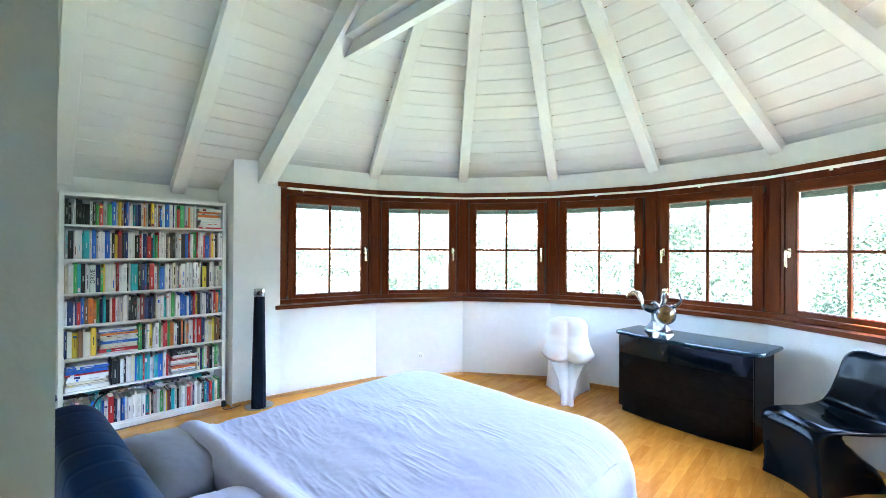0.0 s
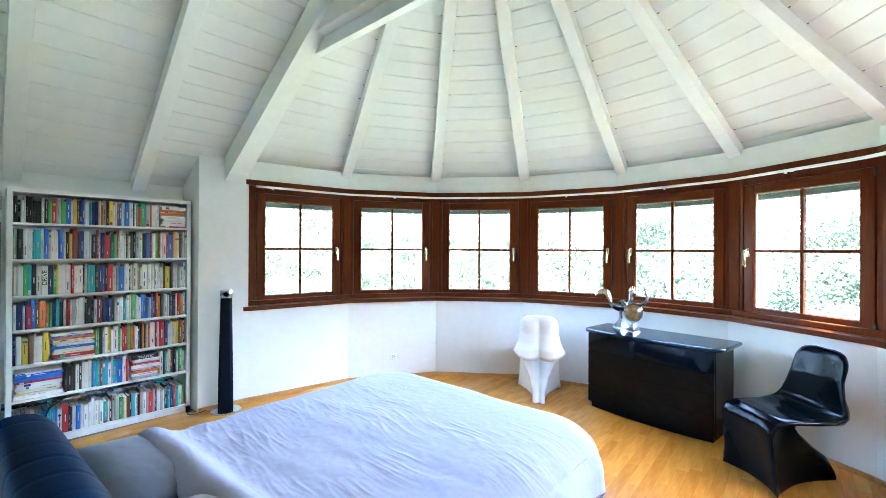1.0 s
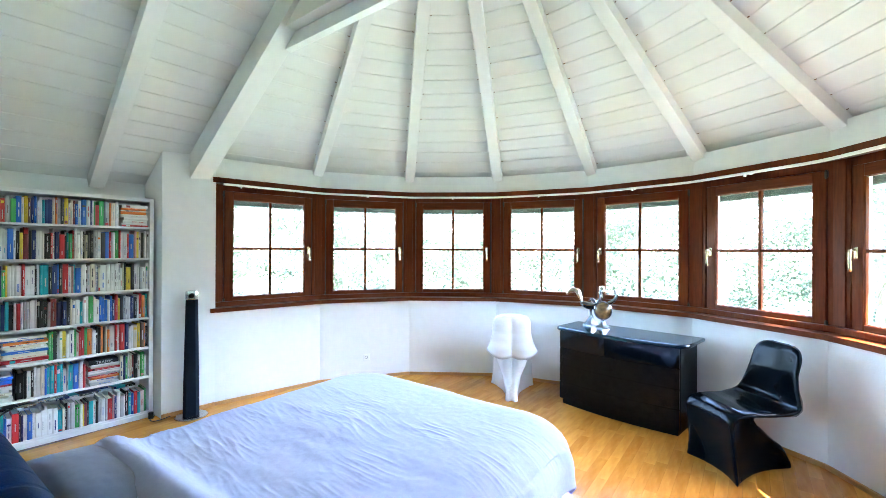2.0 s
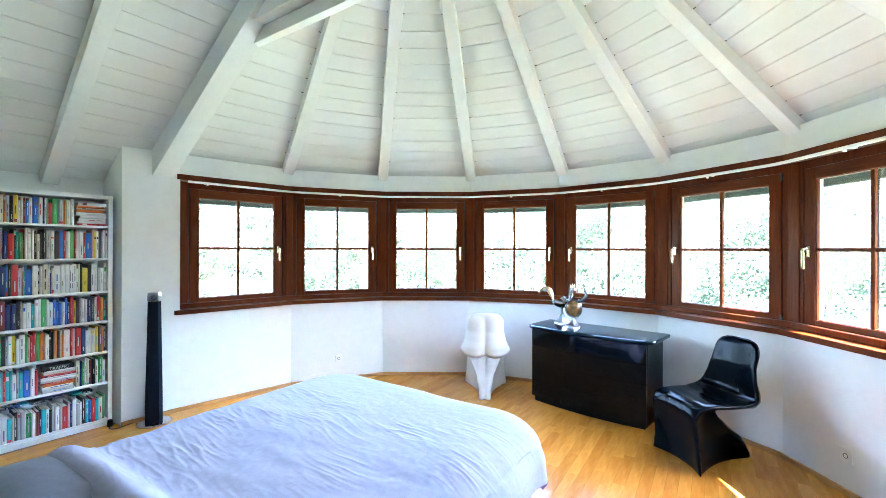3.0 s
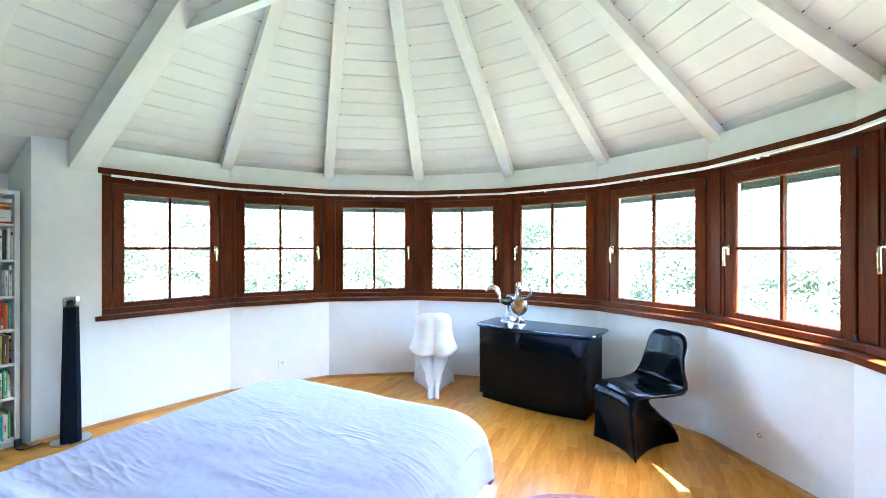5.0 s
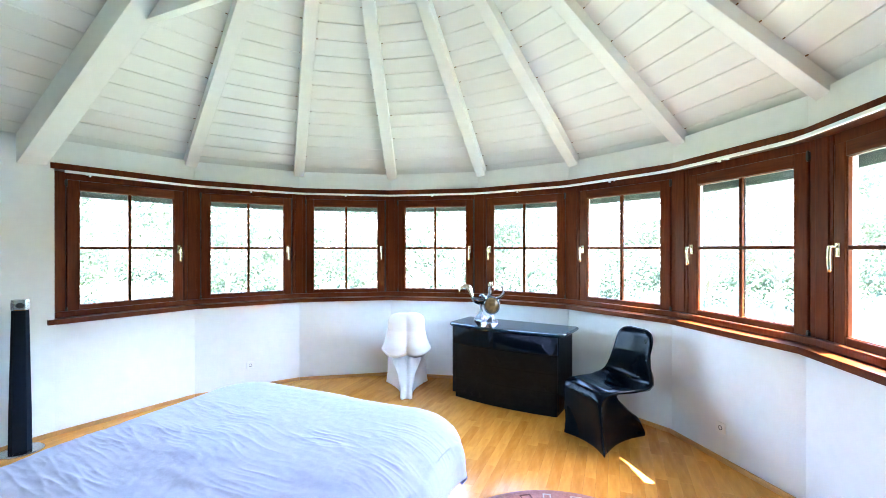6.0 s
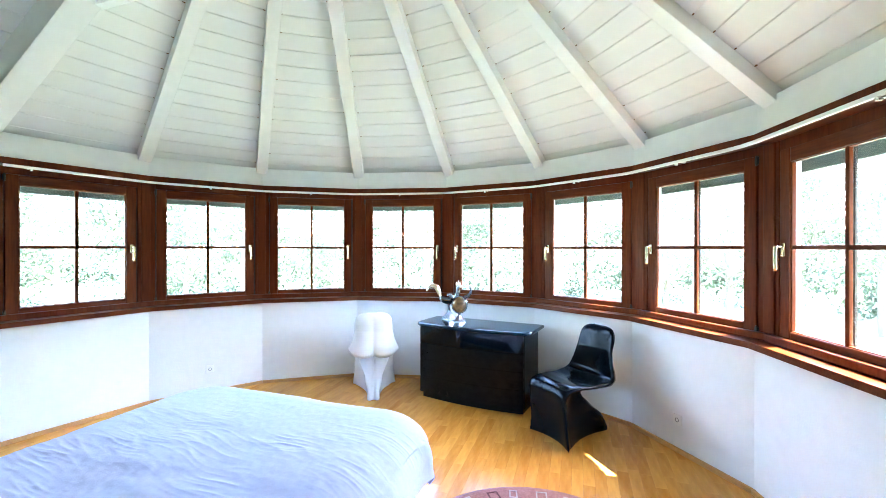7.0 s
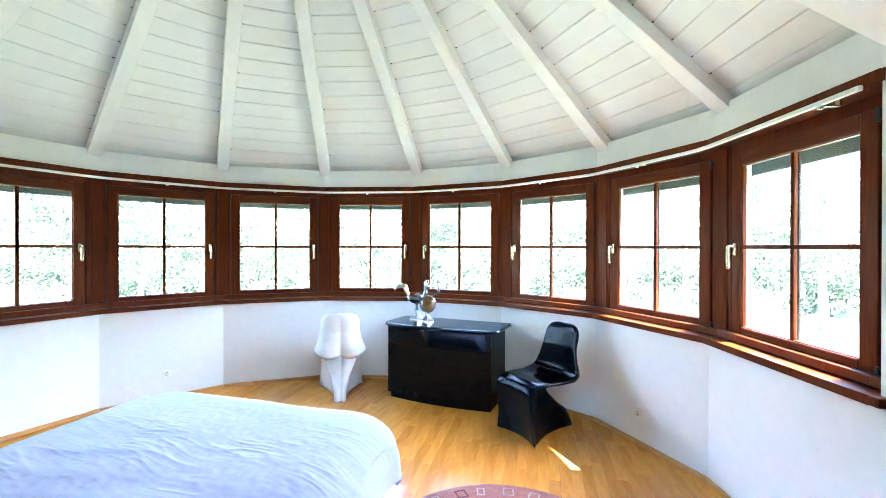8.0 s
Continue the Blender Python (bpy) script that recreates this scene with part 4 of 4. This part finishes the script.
part("tail", tube(spline([(0.08, 0, 0.22), (0.10, 0, 0.27), (0.125, 0, 0.325), (0.17, 0, 0.34), (0.215, 0, 0.31), (0.22, 0, 0.285)], 20), [0.012, 0.015, 0.018, 0.021, 0.024, 0.026, 0.028, 0.029, 0.03, 0.03, 0.029, 0.028, 0.027, 0.025, 0.023, 0.02, 0.017, 0.013, 0.009, 0.004], 10, flat=0.55), BRASS, rooster, "warm silver curled tail", smooth=True)
for i, (x, h) in enumerate(((-0.075, 0.022), (-0.092, 0.032), (-0.108, 0.026))):
    part("comb_tip", tube([(x, 0, 0.345), (x - 0.002, 0, 0.36), (x - 0.004, 0, 0.36 + h)], [0.009, 0.008, 0.002], 8), BRASS, rooster)
part("beak", tube([(-0.108, 0, 0.335), (-0.13, 0, 0.33), (-0.148, 0, 0.318)], [0.012, 0.008, 0.001], 8), BRASS, rooster)

hen = bird("hen_sculpture", (0.285, 2.135, 0.715), 195, "silver hen sculpture with an amber inlaid round body")
part("base", lathe([(0.06, 0.0), (0.058, 0.01), (0.035, 0.035), (0.018, 0.06), (0.012, 0.075)], 4), CHROME, hen, "faceted silver foot")
part("leg", tube([(0, 0, 0.06), (0, 0, 0.10)], [0.014, 0.012], 10), CHROME, hen, smooth=True)
bm = bmesh.new()
bmesh.ops.create_uvsphere(bm, u_segments=24, v_segments=16, radius=1)
bmesh.ops.transform(bm, matrix=Matrix.Translation((0, 0, 0.165)) @ Matrix.Diagonal((0.068, 0.042, 0.076, 1)), verts=bm.verts)
part("body", bm, AMBER, hen, "amber shell body", smooth=True)
loopr = [(0.071 * math.cos(a), 0, 0.165 + 0.079 * math.sin(a)) for a in (2 * math.pi * i / 32 for i in range(33))]
part("rim", tube(loopr, 0.0085, 10), CHROME, hen, smooth=True)
part("tail", tube(spline([(-0.045, 0, 0.235), (-0.085, 0, 0.255), (-0.115, 0, 0.30), (-0.10, 0, 0.345), (-0.085, 0, 0.36)], 14), [0.020, 0.019, 0.018, 0.017, 0.016, 0.015, 0.014, 0.0135, 0.013, 0.012, 0.011, 0.010, 0.008, 0.004], 10), CHROME, hen, smooth=True)
part("head", tube(spline([(0.06, 0, 0.22), (0.085, 0, 0.25), (0.10, 0, 0.26), (0.125, 0, 0.25)], 10), [0.022, 0.021, 0.02, 0.019, 0.018, 0.017, 0.015, 0.011, 0.007, 0.002], 10), CHROME, hen, smooth=True)


# ---- moulded chairs ----
def moulded_chair(at, rz, mat, label):
    """A one-piece moulded chair; +x is the way that a sitter faces. Back, seat and wedge-shaped foot."""
    bm = bmesh.new()

    def section(c, along, hw, th, dish, lobes=0.0, n=36):
        """A shell strip across the chair: centre, normal direction, half width, thickness, how far its edges curl up."""
        nrm = Vector(along).normalized()
        up, lo = [], []
        for i in range(n + 1):
            s = i / n * 2 - 1
            e = math.sqrt(max(0.0, 1 - abs(s) ** 6))
            cu = dish * abs(s) ** 2.4
            p = Vector((c[0], s * hw, c[1])) + nrm * cu
            up.append(p + nrm * th * 0.5 * e)
            lo.append(p - nrm * (th * 0.5 * e + lobes * max(0.0, 1 - (abs(abs(s) - 0.47) / 0.46) ** 2) ** 0.8))
        return up + lo[::-1]
    st = [((-0.266, 0.823), (1, 0, 0.2), 0.066, 0.014, 0.006), ((-0.264, 0.817), (1, 0, 0.2), 0.108, 0.024, 0.010), ((-0.259, 0.800), (1, 0, 0.2), 0.146, 0.032, 0.013), ((-0.250, 0.77), (1, 0, 0.2), 0.172, 0.036, 0.016, 0.010), ((-0.240, 0.73), (1, 0, 0.18), 0.184, 0.036, 0.018, 0.016),
          ((-0.218, 0.64), (1, 0, 0.14), 0.186, 0.036, 0.026, 0.018), ((-0.212, 0.55), (1, 0, 0.05), 0.208, 0.040, 0.040, 0.026), ((-0.212, 0.49), (1, 0, 0.12), 0.232, 0.042, 0.050, 0.046),
          ]
    st += [((-0.200, 0.445), (0.9, 0, 0.5), 0.246, 0.046, 0.050, 0.054), ((-0.165, 0.415), (0.5, 0, 0.8), 0.250, 0.046, 0.046, 0.036), ((-0.10, 0.402), (0.12, 0, 1), 0.250, 0.046, 0.036), ((0.0, 0.405), (0.0, 0, 1), 0.234, 0.042, 0.022),
          ((0.12, 0.420), (-0.05, 0, 1), 0.226, 0.042, 0.008), ((0.20, 0.422), (0.1, 0, 1), 0.220, 0.042, 0.0), ((0.250, 0.408), (0.6, 0, 0.8), 0.216, 0.042, 0.0),
          ((0.266, 0.37), (1, 0, 0.2), 0.208, 0.038, 0.010), ((0.245, 0.30), (1, 0, 0), 0.208, 0.034, 0.026), ((0.216, 0.15), (1, 0, 0.0), 0.212, 0.034, 0.045), ((0.195, 0.0), (1, 0, 0), 0.228, 0.034, 0.062)]
    rings([section(*s) for s in st], bm)
    # wedge foot: wide at the front panel, sloping back to the heels
    loops = []
    for z, xf, wf, xr, wr in ((0.0, 0.262, 0.222, -0.285, 0.060), (0.03, 0.262, 0.219, -0.283, 0.058), (0.07, 0.262, 0.216, -0.266, 0.054), (0.12, 0.262, 0.211, -0.238, 0.056), (0.155, 0.263, 0.205, -0.205, 0.066), (0.19, 0.264, 0.200, -0.145, 0.085),
                              (0.24, 0.266, 0.197, -0.065, 0.118), (0.29, 0.269, 0.196, 0.005, 0.148), (0.34, 0.268, 0.200, 0.065, 0.168), (0.40, 0.25, 0.206, 0.11, 0.18)):
        lp = []
        n = 14
        for i in range(n + 1):
            u = i / n
            pinch = 0.055 * math.sin(math.pi * u) * (1 - z / 0.6)
            lp.append((xf + (xr - xf) * u, wf + (wr - wf) * u - pinch, z))
        lp += [(xr - 0.012, wr * 0.5, z), (xr + 0.016, 0, z), (xr - 0.012, -wr * 0.5, z)]
        for i in range(n, -1, -1):
            u = i / n
            pinch = 0.055 * math.sin(math.pi * u) * (1 - z / 0.6)
            lp.append((xf + (xr - xf) * u, -(wf + (wr - wf) * u - pinch), z))
        hollow = 0.165 * max(0.0, 1 - z / 0.37) ** 0.9
        for i in range(1, 10):
            q = i / 5 - 1
            lp.append((xf - 0.008 - hollow * (1 - abs(q) ** 1.9), wf * q, z))
        loops.append(lp)
    rings(loops, bm)
    # rounded relief on the back of the shell and down the foot
    for s in (-1, 1):
        tube(spline([(0.075, s * 0.052, 0.30), (0.0, s * 0.050, 0.262), (-0.075, s * 0.046, 0.200), (-0.135, s * 0.042, 0.156), (-0.185, s * 0.036, 0.125), (-0.222, s * 0.030, 0.072), (-0.262, s * 0.032, 0.026)], 20),
             [0.044, 0.048, 0.050, 0.050, 0.050, 0.049, 0.048, 0.047, 0.046, 0.046, 0.045, 0.044, 0.042, 0.039, 0.036, 0.033, 0.030, 0.029, 0.029, 0.025], 14, bm)
    for v in bm.verts:
        v.co.z = max(0.0, v.co.z)
    ob = part("moulded_chair", bm, mat, smooth=True)
    rm = ob.modifiers.new("blend", "REMESH")
    rm.mode, rm.voxel_size, rm.use_smooth_shade = "VOXEL", 0.008, True
    sm = ob.modifiers.new("soften", "SMOOTH")
    sm.factor, sm.iterations = 0.5, 14
    ob.matrix_world = Matrix.Translation(at) @ pose(0, 0, 0, 0, 0, rz)
    return tagged(ob, label, "chair", "moulded designer chairs")


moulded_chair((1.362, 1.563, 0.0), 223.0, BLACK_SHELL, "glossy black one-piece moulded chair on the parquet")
moulded_chair((-0.568, 2.0, 0.0), 116.0, WHITE_SHELL, "glossy white one-piece moulded chair by the bay wall")

# ---- round rug ----
RC, RR = (1.22, 0.06), 0.655
rug = thing("rug", "round rose wool rug with small framed squares", "rug", Matrix.Translation((*RC, 0)))
part("field", lathe([(0.02, 0.010), (RR - 0.02, 0.010), (RR - 0.004, 0.008), (RR, 0.003), (RR, 0.0)][::-1], 72), RUG_RED, rug)
rr = random.Random(3)
for ringr, n in ((RR - 0.085, 24), (RR - 0.20, 19), (RR - 0.315, 13), (RR - 0.43, 8)):
    for i in range(n):
        a = 2 * math.pi * (i + 0.3 * rr.random()) / n
        w, h = rr.uniform(0.022, 0.032), rr.uniform(0.030, 0.046)
        m = Matrix.Translation((ringr * math.cos(a), ringr * math.sin(a), 0)) @ pose(0, 0, 0, 0, 0, math.degrees(a) + 90 + rr.uniform(-8, 8))
        b = bmesh.new()
        t = 0.008
        for lo, hi in (((-w, -h, 0.009), (w, -h + t, 0.0125)), ((-w, h - t, 0.009), (w, h, 0.0125)), ((-w, -h + t, 0.009), (-w + t, h - t, 0.0125)), ((w - t, -h + t, 0.009), (w, h - t, 0.0125))):
            box(lo, hi, 0, b, m)
        part("square", b, rr.choice((RUG_DARK, RUG_BLUE, RUG_DARK, RUG_PALE)), rug)

# ---- outside: ground and trees ----
setting("ground", prism([(400 * math.cos(a), 400 * math.sin(a)) for a in (2 * math.pi * i / 48 for i in range(48))], -3.6, -3.2), GRASS, "green meadow around the house", "ground")
bm = prism([(-3.24, -4.6), (3.24, -4.6), (3.24, 0.1)] + [tuple(corner(k, 2.93))[:2] for k in range(8, -1, -1)] + [(-3.24, 0.1)], -3.2, -0.3)
setting("wall_lower_storey", bm, RENDER_WALL, "pale rendered lower storey of the house", "wall")


def tree(at, height, seed, label):
    rt = random.Random(seed)
    t = thing("tree", label, "tree", Matrix.Translation(at), "trees round the house")
    bm = bmesh.new()
    tube(spline([(0, 0, 0), (0.1, 0.05, height * 0.3), (-0.05, 0.1, height * 0.6), (0.1, 0, height * 0.92)], 14), [0.22 * (1 - i / 15) + 0.02 for i in range(14)], 9, bm)
    clumps = []
    for i in range(16):
        z = height * rt.uniform(0.28, 0.85)
        a = rt.uniform(0, 6.28)
        ln = height * rt.uniform(0.16, 0.34) * (1.15 - z / height)  * 1.5
        e = Vector((ln * math.cos(a), ln * math.sin(a), z + ln * 0.5))
        tube([(0, 0, z), (e.x * 0.5, e.y * 0.5, z + ln * 0.32), e], [0.07, 0.045, 0.015], 6, bm)
        clumps += [e, e * 0.75 + Vector((0, 0, z * 0.25))]
    clumps += [Vector((rt.uniform(-0.6, 0.6), rt.uniform(-0.6, 0.6), height * rt.uniform(0.75, 1.0))) for _ in range(7)]
    part("trunk", bm, BARK, t)
    vs, fs = [], []
    for c in clumps:
        rad = height * rt.uniform(0.13, 0.21)
        for _ in range(160):
            d = Vector((rt.gauss(0, 1), rt.gauss(0, 1), rt.gauss(0, 0.75)))
            p = c + d.normalized() * rad * rt.random() ** 0.45
            n = Vector((rt.gauss(0, 1), rt.gauss(0, 1), rt.gauss(0.6, 1))).normalized()
            s = n.orthogonal().normalized() * rt.uniform(0.042, 0.072)
            u = n.cross(s) * rt.uniform(0.6, 0.9)
            k = len(vs)
            vs += [tuple(p - s), tuple(p + u * 0.6), tuple(p + s), tuple(p - u * 0.6)]
            fs.append((k, k + 1, k + 2, k + 3))
    me = bpy.data.meshes.new("crown")
    me.from_pydata(vs, [], fs)
    me.materials.append(LEAF)
    cr = new("crown", me)
    cr.parent = t
    return t


protos = [tree((27.0 * math.cos(radians(70)), 27.0 * math.sin(radians(70)), -3.2), 8.2, 1, "leafy green broadleaf tree"),
          tree((25.0 * math.cos(radians(18)), 25.0 * math.sin(radians(18)), -3.2), 8.8, 2, "leafy green broadleaf tree")]
rt = random.Random(9)
# a loose belt of trees before the wooded slope
for i in range(20):
    a = radians(-24 + 198 * (i + rt.uniform(-0.35, 0.35)) / 19)
    d = rt.uniform(24.0, 33.0)
    copy_thing(protos[i % 2], Matrix.Translation((d * math.cos(a), d * math.sin(a), -3.2)) @ pose(0, 0, 0, 0, 0, rt.uniform(0, 360)) @ Matrix.Scale(rt.uniform(0.8, 1.2), 4))

# far wooded slope: countless leaf sprays in one uneven belt
rw = random.Random(17)
vs, fs = [], []
boughs = []
for _ in range(2400):
    a = radians(rw.uniform(-40, 182))
    crest = 8.2 + 2.2 * noise.noise(Vector((a * 7, 0, 1))) + 1.6 * noise.noise(Vector((a * 26, 0, 2)))
    d = rw.uniform(37.0, 48.0)
    boughs.append((Vector((d * math.cos(a), d * math.sin(a), -3.2 + (crest + 3.2) * rw.random() ** 0.9)), rw.uniform(0.7, 1.9)))
for c, rad in boughs:
    for _ in range(int(100 * rad)):
        p = c + Vector((rw.gauss(0, 0.55), rw.gauss(0, 0.55), rw.gauss(0, 0.38))) * rad
        n = Vector((rw.gauss(0, 1), rw.gauss(0, 1), rw.gauss(0.7, 1))).normalized()
        u = n.orthogonal().normalized() * rw.uniform(0.075, 0.17)
        w = n.cross(u) * rw.uniform(0.6, 1.0)
        k = len(vs)
        vs += [tuple(p - u), tuple(p + w), tuple(p + u), tuple(p - w)]
        fs.append((k, k + 1, k + 2, k + 3))
me = bpy.data.meshes.new("far_woods")
me.from_pydata(vs, [], fs)
me.materials.append(LEAF)
tagged(new("far_woods", me), "pale green wooded slope beyond the garden", "woods", kind="stuff")

# ---- parquet strips, last ----
SW = 0.0685
rf = random.Random(21)
shared = {}


def strip_mesh(length):
    key = round(length, 3)
    if key not in shared:
        b = bmesh.new()
        g, c = 0.0003, 0.0009
        x0, x1, y0, y1 = g, SW - g, g, length - g
        hexa([(x0, y0, -0.012), (x1, y0, -0.012), (x1, y1, -0.012), (x0, y1, -0.012)], [(x0, y0, -c * 0.4), (x1, y0, -c * 0.4), (x1, y1, -c * 0.4), (x0, y1, -c * 0.4)], b)
        bmesh.ops.recalc_face_normals(b, faces=b.faces)
        b.faces.ensure_lookup_table()
        tops = [f for f in b.faces if f.normal.z > 0.5]
        r = bmesh.ops.inset_region(b, faces=tops, thickness=c)
        for f in tops:
            for v in f.verts:
                v.co.z = 0.0
        me = bpy.data.meshes.new("strip")
        b.to_mesh(me)
        b.free()
        me.materials.append(PARQUET)
        shared[key] = me
    return shared[key]


floor = new("floor")
tagged(floor, "varnished maple strip parquet floor", "floor", kind="structure")
vs, fs = [], []
count = 0
LENGTHS = (0.34, 0.42, 0.48, 0.54)
nx = int(6.28 / SW)
for i in range(nx):
    x = -3.24 + i * SW
    y = -4.6 + rf.uniform(-0.3, 0.0)
    while y < 2.75:
        ln = rf.choice(LENGTHS)
        cx, cy = x + SW / 2, y + ln / 2
        yy, ll = y, ln
        y += ln
        far = math.hypot(cx, max(0.0, cy)) > 2.78
        if far or cx < -3.2 or cx > 3.0:
            continue
        if 0.35 < cx < 2.35 and 0.10 < cy < 2.2 and count < 300:
            ob = new("strip", strip_mesh(ll))
            ob.parent = floor
            ob.location = (x, yy, 0)
            count += 1
        else:
            k = len(vs)
            g, c = 0.0003, 0.0009
            x0, x1, y0, y1 = x + g, x + SW - g, yy + g, yy + ll - g
            vs += [(x0, y0, -0.012), (x1, y0, -0.012), (x1, y1, -0.012), (x0, y1, -0.012), (x0, y0, -c * 0.4), (x1, y0, -c * 0.4), (x1, y1, -c * 0.4), (x0, y1, -c * 0.4),
                   (x0 + c, y0 + c, 0), (x1 - c, y0 + c, 0), (x1 - c, y1 - c, 0), (x0 + c, y1 - c, 0)]
            for q in ((0, 1, 5, 4), (1, 2, 6, 5), (2, 3, 7, 6), (3, 0, 4, 7), (4, 5, 9, 8), (5, 6, 10, 9), (6, 7, 11, 10), (7, 4, 8, 11), (8, 9, 10, 11)):
                fs.append(tuple(k + j for j in q))
me = bpy.data.meshes.new("strips")
me.from_pydata(vs, [], fs)
me.materials.append(PARQUET)
st = new("strips", me)
st.parent = floor
tagged(st, kind="stuff")
